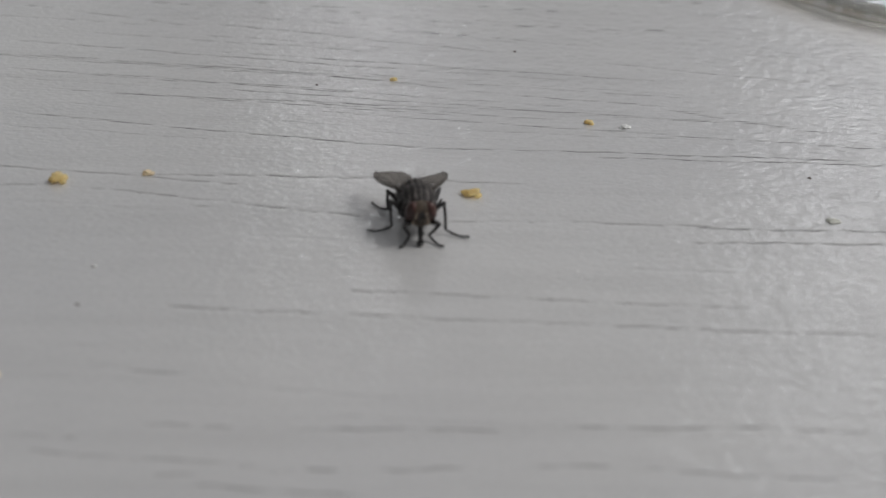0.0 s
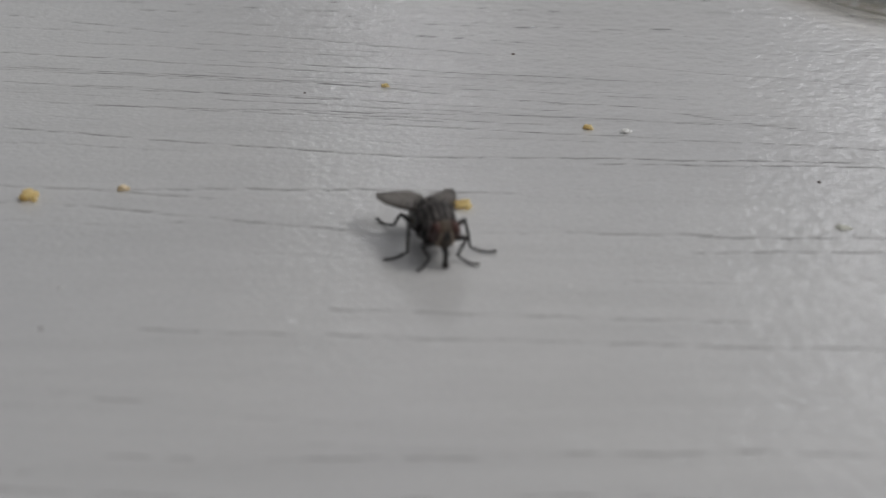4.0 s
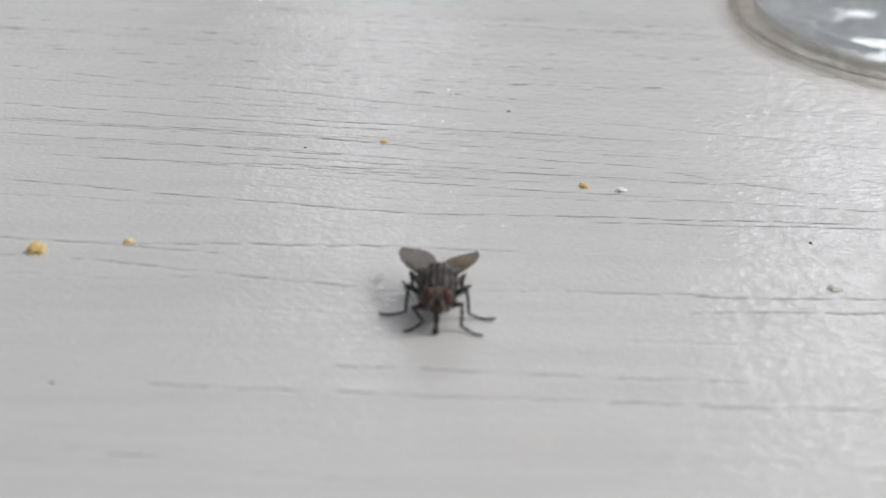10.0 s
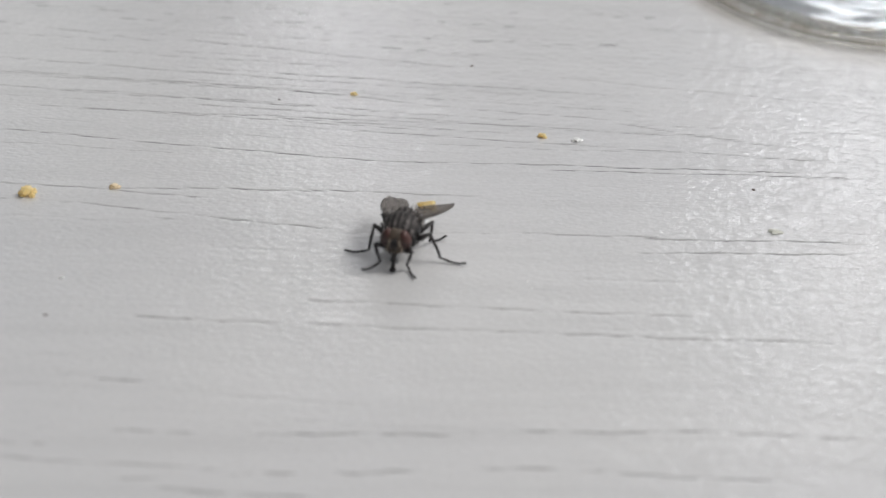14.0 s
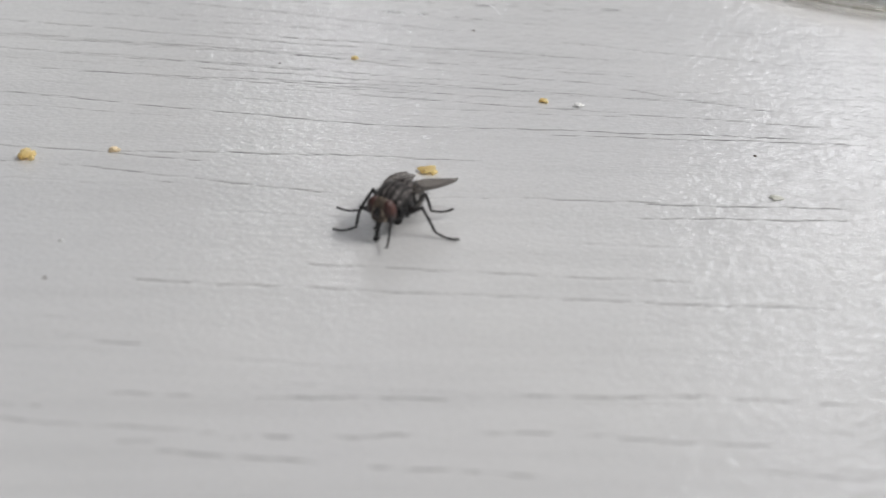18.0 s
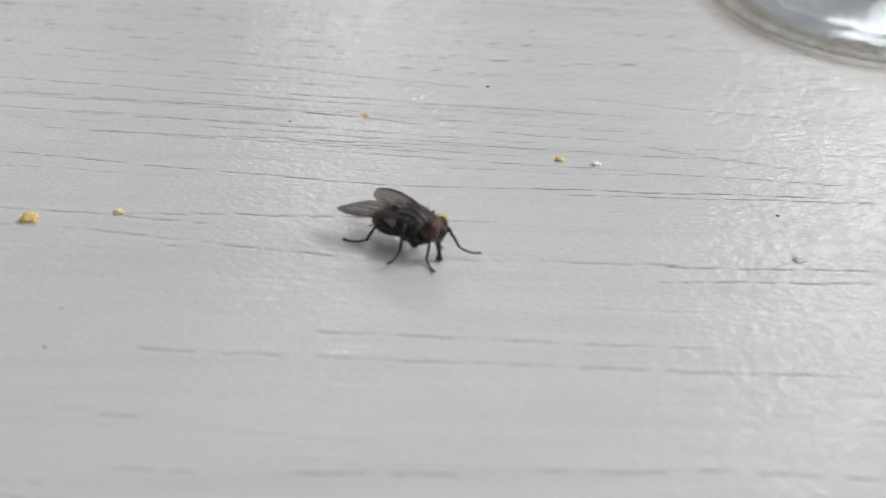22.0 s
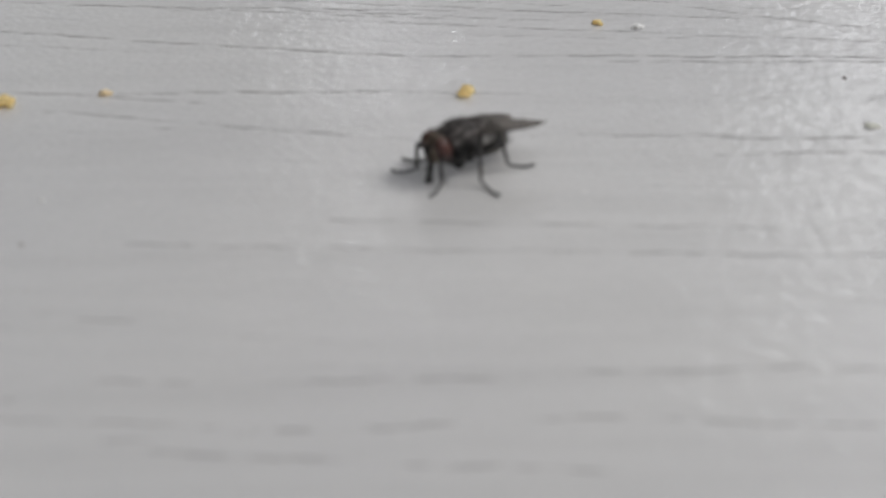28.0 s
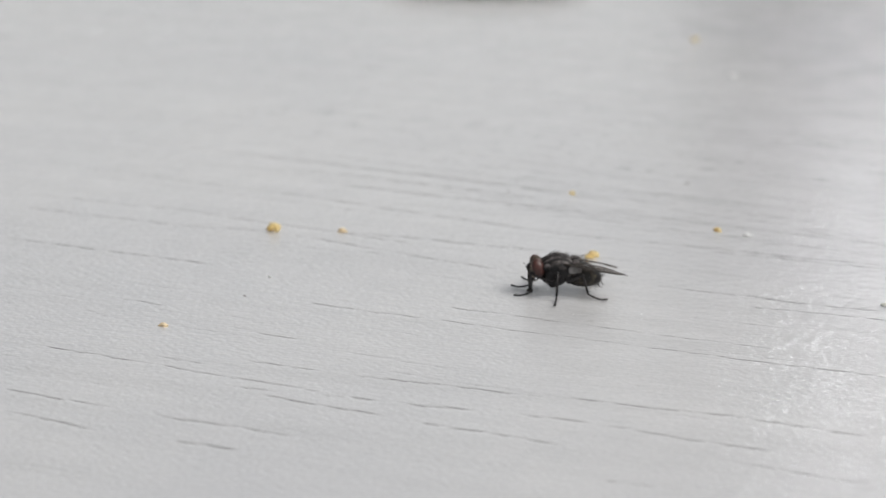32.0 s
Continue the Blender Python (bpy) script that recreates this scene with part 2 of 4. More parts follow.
def abdomen_material():
    """Olive-brown, tessellated with pale patches, a dark line along each ring."""
    m, n, l, b = material("mottled_abdomen", (0.1, 0.1, 0.08), 0.4, 0, 0.35)
    co = object_coords(n)
    f = noise_node(n, l, co, 1100, 4, 0.6)
    fine = noise_node(n, l, co, 4200, 3)
    base = ramp(n, l, f, [(0.4, (0.007, 0.006, 0.005)), (0.52, (0.026, 0.021, 0.015)), (0.61, (0.09, 0.075, 0.05)), (0.72, (0.22, 0.185, 0.125))])
    l.new(mix(n, l, 0.6, base, ramp(n, l, fine, [(0.3, (0.45, 0.45, 0.45)), (0.65, (1, 1, 1))]), "MULTIPLY"), b.inputs["Base Color"])
    l.new(bump(n, l, fine, 0.3, 0.00004), b.inputs["Normal"])
    return m


def eye_material():
    m, n, l, b = material("compound_eye", (0.13, 0.028, 0.018), 0.34)
    co = object_coords(n)
    v = n.new("ShaderNodeTexVoronoi")
    v.inputs["Scale"].default_value = 16000
    l.new(co, v.inputs["Vector"])
    f = noise_node(n, l, co, 900, 2)
    l.new(ramp(n, l, f, [(0.35, (0.032, 0.011, 0.009)), (0.65, (0.085, 0.03, 0.022))]), b.inputs["Base Color"])
    l.new(bump(n, l, v.outputs["Distance"], 0.35, 0.00002), b.inputs["Normal"])
    return m


def wing_material():
    """Smoky membrane: partly see-through, with a faint sheen."""
    m, n, l, b = material("wing_membrane", (0.16, 0.15, 0.14), 0.28)
    co = object_coords(n)
    f = noise_node(n, l, co, 900, 3)
    l.new(ramp(n, l, f, [(0.3, (0.075, 0.066, 0.062)), (0.7, (0.14, 0.126, 0.12))]), b.inputs["Base Color"])
    ripple = noise_node(n, l, co, 1400, 2, 0.5, (0.4, 1.6, 1))
    l.new(bump(n, l, ripple, 0.6, 0.00006), b.inputs["Normal"])
    t = n.new("ShaderNodeBsdfTransparent")
    t.inputs["Color"].default_value = (0.8, 0.77, 0.74, 1)
    mx = n.new("ShaderNodeMixShader")
    mx.inputs[0].default_value = 0.41
    l.new(t.outputs[0], mx.inputs[1])
    l.new(b.outputs[0], mx.inputs[2])
    l.new(mx.outputs[0], n["Material Output"].inputs["Surface"])
    return m


def speckled(name, dark, light, scale, rough):
    m, n, l, b = material(name, light, rough)
    f = noise_node(n, l, object_coords(n), scale, 4)
    l.new(ramp(n, l, f, [(0.35, dark), (0.65, light)]), b.inputs["Base Color"])
    l.new(bump(n, l, f, 0.3, 0.00005), b.inputs["Normal"])
    return m


PAINT = painted_wood()
AMBER = crumb_material("amber_crumb", (0.98, 0.8, 0.44), (1.0, 0.92, 0.66), 0.25, 0.75)
PALE = crumb_material("pale_crumb", (0.95, 0.82, 0.58), (1.0, 0.92, 0.76), 0.3, 0.6)
WHITE = crumb_material("white_crumb", (0.88, 0.88, 0.86), (0.97, 0.97, 0.96), 0.2, 0.12)
LINT = crumb_material("grey_lint", (0.68, 0.69, 0.62), (0.82, 0.82, 0.76), 0.8, 0.3)
SPECK = speckled("dark_speck", (0.05, 0.03, 0.024), (0.13, 0.085, 0.07), 3000, 0.7)
GLASS = glass_material("clear_glass", ((0.86, 0.88, 0.89), (0.96, 0.97, 0.98)), ((0.86, 0.88, 0.89), (0.95, 0.96, 0.97)), 0.0003, 160, 0.4)
# warm brown patches: reflected and refracted surroundings put into the tint
RIM_GLASS = glass_material("mottled_rim_glass", ((0.86, 0.78, 0.69), (1.0, 0.99, 0.97)), ((0.84, 0.8, 0.74), (1.0, 0.995, 0.98)), 0.0003, 380, 0.17)
FOOT_GLASS = glass_material("foot_ring_glass", ((0.95, 0.95, 0.94), (1.0, 1.0, 0.99)), ((0.92, 0.92, 0.91), (0.99, 0.99, 0.99)), 0.0001, 300, 0.25)
THORAX = stripes_material()
ABDOMEN = abdomen_material()
EYE = eye_material()
WING = wing_material()
VEIN = speckled("wing_vein", (0.02, 0.015, 0.012), (0.05, 0.04, 0.03), 3000, 0.5)
CHITIN = speckled("black_chitin", (0.006, 0.005, 0.005), (0.022, 0.018, 0.0175), 2500, 0.4)
FACE = speckled("dusted_face", (0.03, 0.022, 0.016), (0.11, 0.08, 0.055), 2500, 0.6)
CHEEK = speckled("silvery_cheek", (0.17, 0.13, 0.1), (0.34, 0.28, 0.22), 3000, 0.5)
SQUAMA = speckled("pale_squama", (0.11, 0.105, 0.1), (0.24, 0.23, 0.22), 2500, 0.5)
PLASTER = speckled("plaster", (0.66, 0.665, 0.67), (0.74, 0.745, 0.75), 30, 0.9)
EARTH = speckled("ground_stone", (0.16, 0.155, 0.145), (0.3, 0.29, 0.27), 14, 0.9)


# ---- mesh helpers ----
def part(name, bm, mat, parent=None, label="", smooth=True):
    me = bpy.data.meshes.new(name)
    bm.to_mesh(me)
    bm.free()
    me.materials.append(mat)
    if smooth:
        me.polygons.foreach_set("use_smooth", [True] * len(me.polygons))
    ob = new(name, me)
    if parent:
        ob.parent = parent
    if label:
        ob["label"] = label
    return ob


def ball(bm, c, r, rot=(0, 0, 0), seg=20, rings=12, shape=None):
    """An ellipsoid in millimetres; shape(v) may bend its unit form first."""
    made = bmesh.ops.create_uvsphere(bm, u_segments=seg, v_segments=rings, radius=1.0)["verts"]
    turn = Euler([radians(a) for a in rot]).to_matrix()
    for v in made:
        p = v.co.copy()
        if shape:
            p = shape(p)
        p = turn @ Vector((p.x * r[0], p.y * r[1], p.z * r[2])) + Vector(c)
        v.co = p * MM
    return made


def tube(bm, pts, radii, seg=8, cap=True):
    """A tapered tube along points in millimetres."""
    pts = [Vector(p) for p in pts]
    rings = []
    for i, p in enumerate(pts):
        d = (pts[min(i + 1, len(pts) - 1)] - pts[max(i - 1, 0)]).normalized()
        s = d.orthogonal().normalized()
        if rings:
            s = (last - d * last.dot(d)).normalized()
        last = s
        u = d.cross(s)
        rings.append([bm.verts.new((p + radii[i] * (math.cos(a) * s + math.sin(a) * u)) * MM) for a in [2 * math.pi * k / seg for k in range(seg)]])
    for a, b in zip(rings, rings[1:]):
        for k in range(seg):
            bm.faces.new((a[k], a[(k + 1) % seg], b[(k + 1) % seg], b[k]))
    if cap:
        bm.faces.new(rings[0][::-1])
        bm.faces.new(rings[-1])


def lathe(bm, profile, seg=96):
    """A closed profile of (radius, height) in millimetres turned round the z axis."""
    rings = []
    for r, z in profile:
        if r < 1e-6:
            rings.append([bm.verts.new((0, 0, z * MM))])
        else:
            rings.append([bm.verts.new((r * MM * math.cos(a), r * MM * math.sin(a), z * MM)) for a in [2 * math.pi * k / seg for k in range(seg)]])
    for a, b in zip(rings, rings[1:]):
        for k in range(seg):
            j = (k + 1) % seg
            f = [a[k % len(a)], a[j % len(a)], b[j % len(b)], b[k % len(b)]]
            f = [v for i, v in enumerate(f) if v not in f[:i]]
            if len(f) > 2:
                bm.faces.new(f)
    bmesh.ops.recalc_face_normals(bm, faces=bm.faces)


# ---- the table ----
# cracks in the grain: x and y of the start, x and y of the end, half width, in millimetres
CRACKS_FAR = [
    (-36.04, 24.54, -6.089, 21.03, .075), (-35.04, 21.81, -12.08, 19.67, .07), (-12.08, 19.67, 2.867, 16.92, .08), (2.867, 16.92, 16.17, 15.25, .08),
    (-28.05, 14.76, -3.05, 13.97, .08), (-3.05, 13.97, 9.849, 13.77, .05), (16.07, 14.76, 28.55, 11.02, .09), (-12.08, 36.34, 16.76, 34.27, .055),
    (-1.017, 31.07, 20.69, 31.07, .05), (-20.07, 29.37, 4.778, 24.93, .08), (-37.04, 32.39, -22.06, 28.71, .08), (11.84, 23.66, 36.41, 19.47, .07),
    (-6.089, 29.56, 11.84, 27.02, .06), (-30.05, 41.52, 5.784, 39.63, .055), (7.819, 38.22, 23.64, 37.75, .03),
]
CRACKS_MID = [
    (-33.04, 10.82, -16.67, 8.372, .08), (-16.67, 8.372, -3.457, 6.802, .09), (-3.457, 6.802, 6.089, 6.802, .07), (5.276, 6.9, 29.53, 6.605, .10),
    (8.836, 6.013, 33.46, 5.915, .08), (-54.01, 3.154, -43.03, 2.563, .07), (-43.33, 3.253, -16.07, 0.1972, .08), (-24.06, 1.38, -4.067, 1.774, .09), (-5.084, 1.774, 4.3, 1.38, .08),
    (-27.05, -0.7914, -17.67, -2.374, .09), (-17.67, -2.374, -7.087, -4.155, .08), (-54.01, -0.7914, -38.04, -1.385, .07), (-38.04, -1.385, -29.55, -0.4946, .08),
    (5.784, -4.056, 16.76, -4.254, .08), (14.79, -4.551, 30.51, -4.452, .10), (14.11, -6.628, 30.51, -6.134, .09), (-51.01, -9.101, -31.05, -10.09, .09), (-6.089, -4.551, 4.778, -4.254, .05),
]
CRACKS_NEAR = [
    (-20.2, -2.9, -17.3, -3.6, .15),
    (-24.6, -22.1, -22.5, -23.5, .12), (-22.5, -23.5, -17.9, -23.9, .13), (-35.2, -19.9, -30.3, -20.3, .11), (-36.6, -22.9, -33.6, -23.9, .09),
    (-9.5, -13.9, 1.3, -14.4, .11), (1.3, -14.4, 17.2, -15.1, .10), (-20.3, -16.3, -9.4, -16.8, .11), (-9.4, -16.8, 7.0, -17.5, .10), (7.0, -17.5, 26.5, -18.1, .13),
    (-36.5, -30.7, -27.5, -31.4, .14), (-27.5, -31.4, -13.2, -32.6, .12), (-27.7, -30.0, -23.1, -30.2, .11), (-20.8, -28.8, -14.5, -29.2, .12),
    (-12.4, -29.1, 1.8, -28.8, .15), (3.3, -28.5, 16.5, -28.2, .15), (16.5, -28.4, 25.0, -28.7, .12), (-13.5, -33.0, -8.7, -32.8, .16), (-8.0, -32.8, -1.5, -32.4, .15),
]
CRACKS_EDGE = [
    (0.8, -32.1, 6.4, -32.1, .13), (6.7, -32.2, 18.7, -33.1, .13), (-20.0, -33.5, -16.7, -33.5, .13), (-17.3, -34.2, -7.7, -35.2, .14), (-6.0, -35.4, 4.8, -36.1, .14),
    (-35.6, -38.5, -26.6, -39.3, .14), (-23.3, -39.6, -12.9, -40.0, .13), (-20.7, -43.0, -15.0, -43.1, .16), (-33.4, -41.9, -26.0, -43.0, .15), (8.2, -40.6, 12.0, -40.3, .14),
    (15.9, -35.4, 25.6, -36.1, .12), (-15.1, -37.4, -13.9, -37.5, .34), (-14.0, -51.4, -6.0, -51.0, .16),
]


def bend(x):
    """How far the grain sinks away across the board, in millimetres: it falls on the left and runs level on the right."""
    return -0.10 * np.minimum(x + 4, 0) * 0.9 - 0.012 * x


def steps(*stretches):
    """Coordinates in even steps over each (start, end, step)."""
    return np.concatenate([np.arange(a, b, s) for a, b, s in stretches])


def tabletop_mesh():
    rng = np.random.default_rng(7)
    xs = np.concatenate([steps((-620, -140, 40), (-140, -60, 3), (-60, 45, 0.75), (45, 110, 2.5), (110, 580, 40)), [580]])
    vs = np.concatenate([steps((-390, -60, 30), (-60, -46, 0.5), (-46, 28, 0.045), (28, 60, 0.16), (60, 150, 0.6), (150, 410, 30)), [410]])
    X = np.repeat(xs[:, None], len(vs), 1)
    fade = np.clip((300 - np.abs(xs)) / 200, 0, 1)[:, None] * np.clip((300 - np.abs(vs)) / 150, 0, 1)[None]
    Y = vs[None] + bend(np.clip(xs, -150, 150))[:, None] * fade
    Z = np.zeros_like(X)
    wob = rng.normal(size=(400, 3))

    def groove(x0, y0, x1, y1, w, depth=1.0, seed=0):
        i = np.where((xs >= x0) & (xs <= x1))[0]
        if len(i) < 2:
            return
        x = xs[i]
        s = (x - x0) / (x1 - x0)
        k = wob[seed % 400]
        yc = y0 + (y1 - y0) * s + 0.10 * np.sin(x * 0.55 + k[0] * 3) * np.sin(s * math.pi) + 0.05 * np.sin(x * 1.9 + k[1] * 5) + 0.03 * np.sin(x * 4.3 + k[2] * 7)
        vc = yc - bend(x)
        gap = 0.66 + 0.5 * np.sin(x * 1.7 + k[1] * 9) * np.sin(x * 0.63 + k[2] * 4) + 0.36 * np.sin(x * 3.7 + k[0] * 6) * np.sin(x * 1.13 + k[1] * 5)
        d = depth * np.clip(gap, 0.05, 1.0) * np.clip(np.minimum(s, 1 - s) * (x1 - x0) / 1.2, 0, 1)
        lo, hi = np.searchsorted(vs, vc.min() - 6 * w - 0.5), np.searchsorted(vs, vc.max() + 6 * w + 0.5)
        dv = vs[None, lo:hi] - vc[:, None]
        Z[i[0]:i[-1] + 1, lo:hi] -= 0.07 * d[:, None] * np.exp(-(dv / (0.46 * w)) ** 2)

    seed = 0
    for rows, thin in ((CRACKS_FAR, 1.0), (CRACKS_MID, 1.0), (CRACKS_NEAR, 0.66), (CRACKS_EDGE, 0.66)):
        for x0, y0, x1, y1, w in rows:
            seed += 1
            groove(x0, y0, x1, y1, w * thin, 1.0, seed)
    for _ in range(260):
        seed += 1
        x0, y0 = rng.uniform(-75, 45), rng.uniform(-46, 60)
        n = rng.uniform(3, 14)
        groove(x0, y0, x0 + n, y0 - n * (0.08 if x0 < -4 else 0.01), rng.uniform(.05, .08), rng.uniform(.12, .4), seed)
    for _ in range(70):
        seed += 1
        x0, y0 = rng.uniform(-60, 30), rng.uniform(9, 62)
        n = rng.uniform(12, 45)
        groove(x0, y0, x0 + n, y0 - n * (0.09 if x0 < -4 else 0.03), rng.uniform(.07, .1), rng.uniform(.3, .75), seed)
    for _ in range(110):
        seed += 1
        x0, y0 = rng.uniform(-130, 70), rng.uniform(40, 150)
        n = rng.uniform(15, 60)
        groove(x0, y0, x0 + n, y0 - n * (0.08 if x0 < -4 else 0.02), rng.uniform(.2, .32), rng.uniform(.1, .36), seed)
    Z = np.maximum(Z, -0.11)
    nx, nv = X.shape
    top = np.stack([X, Y, Z], -1).reshape(-1, 3)
    idx = np.arange(nx * nv).reshape(nx, nv)
    quads = np.stack([idx[:-1, :-1], idx[1:, :-1], idx[1:, 1:], idx[:-1, 1:]], -1).reshape(-1, 4)
    rim = np.concatenate([idx[:, 0], idx[-1, 1:], idx[-2::-1, -1], idx[0, -2:0:-1]])
    low = top[rim] + np.array([0, 0, -32.0])
    base = len(top)
    m = len(rim)
    a = np.arange(m)
    b = (a + 1) % m
    side = np.stack([rim[a], base + a, base + b, rim[b]], -1)
    verts = np.concatenate([top, low]) * MM
    me = bpy.data.meshes.new("tabletop")
    me.vertices.add(len(verts))
    me.vertices.foreach_set("co", verts.ravel())
    faces = np.concatenate([quads, side])
    me.loops.add(faces.size + m)
    me.loops.foreach_set("vertex_index", np.concatenate([faces.ravel(), base + a[::-1]]).astype(np.int32))
    me.polygons.add(len(faces) + 1)
    start = np.arange(len(faces) + 1) * 4
    me.polygons.foreach_set("loop_start", start.astype(np.int32))
    me.update(calc_edges=True)
    me.validate()
    smooth = np.zeros(len(me.polygons), bool)
    smooth[:len(quads)] = True
    me.polygons.foreach_set("use_smooth", smooth)
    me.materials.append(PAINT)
    return me


def table():
    t = tagged(new("table"), "light grey painted wooden table with cracked open grain", "table")
    t.location = (0, 0, -0.74)
    top = new("tabletop", tabletop_mesh())
    top.parent = t
    top.location = (0, 0, 0.74)
    for x in (-0.56, 0.52):
        for y in (-0.33, 0.35):
            bm = bmesh.new()
            bmesh.ops.create_cube(bm, size=1.0, matrix=Matrix.Translation((x, y, 0.3537)) @ Matrix.Diagonal((0.06, 0.06, 0.7074, 1)))
            bmesh.ops.bevel(bm, geom=bm.edges[:], offset=0.004, segments=2, affect="EDGES")
            part("leg", bm, PAINT, t, smooth=False)
    return t


def ground():
    bm = bmesh.new()
    bmesh.ops.create_grid(bm, x_segments=8, y_segments=8, size=400)
    g = tagged(part("ground", bm, EARTH, smooth=False), "grey stone paving under the table", "ground", kind="structure")
    g.location = (0, 0, -0.74)
    return g


def boxes(bm, pieces):
    for x0, y0, z0, x1, y1, z1 in pieces:
        bmesh.ops.create_cube(bm, size=1.0, matrix=Matrix.Translation(((x0 + x1) / 2, (y0 + y1) / 2, (z0 + z1) / 2)) @ Matrix.Diagonal((x1 - x0, y1 - y0, z1 - z0, 1)))


def pierced(a, b, openings):
    """The rectangles that are left of a wall from a to b along it, floor to ceiling, round its openings."""
    out, at = [], a
    for u0, z0, u1, z1 in openings:
        out += [(at, FLOOR_Z, u0, CEILING_Z), (u0, FLOOR_Z, u1, z0), (u0, z1, u1, CEILING_Z)]
        at = u1
    return out + [(at, FLOOR_Z, b, CEILING_Z)]


# Unseen enclosure, added so pale walls and openings shape light and reflections.
def unseen_room():
    th = 0.12
    for name, pieces in (
            ("wall_north", [(u0, NORTH, z0, u1, NORTH + th, z1) for u0, z0, u1, z1 in pierced(WEST, EAST, NORTH_OPENINGS)]),
            ("wall_east", [(EAST, u0, z0, EAST + th, u1, z1) for u0, z0, u1, z1 in pierced(SOUTH, NORTH + th, EAST_OPENINGS)]),
            ("wall_south", [(u0, SOUTH - th, z0, u1, SOUTH, z1) for u0, z0, u1, z1 in pierced(WEST, EAST + th, SOUTH_OPENINGS)]),
            ("wall_west", [(WEST - th, SOUTH - th, FLOOR_Z, WEST, NORTH + th, CEILING_Z)])):
        bm = bmesh.new()
        boxes(bm, pieces)
        if name == "wall_north":
            x0, _, x1, _ = NORTH_OPENINGS[0]
            boxes(bm, [(x0, NORTH + 0.002, TRANSOM_Z - 0.03, x1, NORTH + th - 0.002, TRANSOM_Z + 0.03)])
        tagged(part(name, bm, PLASTER, smooth=False), "plain pale plastered wall, unseen, added to enclose the table", "wall", kind="structure")
    bm = bmesh.new()
    x0, y0, x1, y1 = ROOF_OPENING
    z0, z1 = CEILING_Z, CEILING_Z + th
    boxes(bm, [(WEST - th, SOUTH - th, z0, x0, NORTH + th, z1), (x1, SOUTH - th, z0, EAST + th, NORTH + th, z1), (x0, SOUTH - th, z0, x1, y0, z1), (x0, y1, z0, x1, NORTH + th, z1)])
    tagged(part("ceiling", bm, PLASTER, smooth=False), "plain pale ceiling, unseen, added above the table", "ceiling", kind="structure")


# ---- crumbs and glasses ----
def crumb(kind, mat, label, x, y, size, seed, flat=0.7, lumps=3, category="crumb"):
    """A broken grain in millimetres: angular fragments baked together, resting on the paint."""
    rng = random.Random(seed)
    bm = bmesh.new()
    turn = rng.uniform(-0.5, 0.5)
    for k in range(lumps + 1):
        r = size * (0.34 if k == 0 else rng.uniform(0.16, 0.27))
        a, d = turn + math.pi * k + rng.uniform(-0.7, 0.7), 0.0 if k == 0 else size * rng.uniform(0.2, 0.32)
        c = Vector((d * math.cos(a), d * math.sin(a) * 0.7, r * rng.uniform(0.5, 0.9) + (0.0 if k % 3 else size * 0.08)))
        made = []
        for _ in range(16):
            n = Vector((rng.gauss(0, 1), rng.gauss(0, 1), rng.gauss(0, 1))).normalized()
            made.append(bm.verts.new((c + n * r * rng.uniform(0.75, 1.1)) * MM))
        hull = bmesh.ops.convex_hull(bm, input=made)
        bmesh.ops.delete(bm, geom=list({v for v in hull["geom_interior"] + hull["geom_unused"] if isinstance(v, bmesh.types.BMVert)}), context="VERTS")
    for v in bm.verts:
        v.co.z *= flat
    low = min(v.co.z for v in bm.verts)
    for v in bm.verts:
        v.co.z = max(0.0, v.co.z - low - 0.12 * size * flat * MM)
    bmesh.ops.recalc_face_normals(bm, faces=bm.faces)
    ob = tagged(part(kind, bm, mat, smooth=False), label, category, "crumbs on the table")
    ob.location = (x * MM, y * MM, 0.000004)
    return ob


def glass():
    """A flat clear glass dish: a rounded rim band and a flat top plate let into it."""
    dish = tagged(new("glass_dish"), "flat clear glass dish with a rounded rim", "glass dish", "glasses on the table")
    bm = bmesh.new()
    lathe(bm, [(15.25, 0.5), (16.6, 0.5), (17.2, 0.53), (17.45, 0.66), (17.55, 0.9), (17.55, 1.25), (17.42, 1.55), (17.1, 1.76), (16.6, 1.82), (15.9, 1.75), (15.25, 1.6), (15.25, 0.5)])
    part("rim", bm, RIM_GLASS, dish, "rounded glass rim band")
    bm = bmesh.new()
    lathe(bm, [(16.5, 0.02), (17.0, 0.0), (17.45, 0.06), (17.66, 0.24), (17.6, 0.4), (17.2, 0.49), (16.5, 0.48), (16.5, 0.02)])
    part("foot_ring", bm, FOOT_GLASS, dish, "pale rounded foot ring")
    bm = bmesh.new()
    lathe(bm, [(0, 0.55), (12.0, 0.52), (14.8, 0.4), (15.2, 0.45), (15.2, 1.4), (15.0, 1.52), (11.5, 1.56), (0, 1.6)])
    part("plate", bm, GLASS, dish, "flat glass plate")
    return dish


# ---- the fly ----
HIPS = {"front": (1.75, 0.45, 1.35), "middle": (0.75, 0.6, 1.2), "hind": (-0.1, 0.6, 1.25)}
LEG_LENGTHS = {"front": (1.5, 1.65, 1.45), "middle": (1.7, 2.0, 1.6), "hind": (1.75, 1.9, 1.6)}
WING_ROOT = (0.45, 0.9, 2.85)


def bristle(bm, p, d, n, r=0.02, sag=0.3):
    """A tapering hair in millimetres from p along d, curving backward."""
    p, d = Vector(p), Vector(d).normalized()
    b = (d + Vector((-sag, 0, -0.05))).normalized()
    tube(bm, [p, p + d * n * 0.5, p + d * n * 0.5 + b * n * 0.5], [r, r * 0.75, r * 0.2], 5, False)


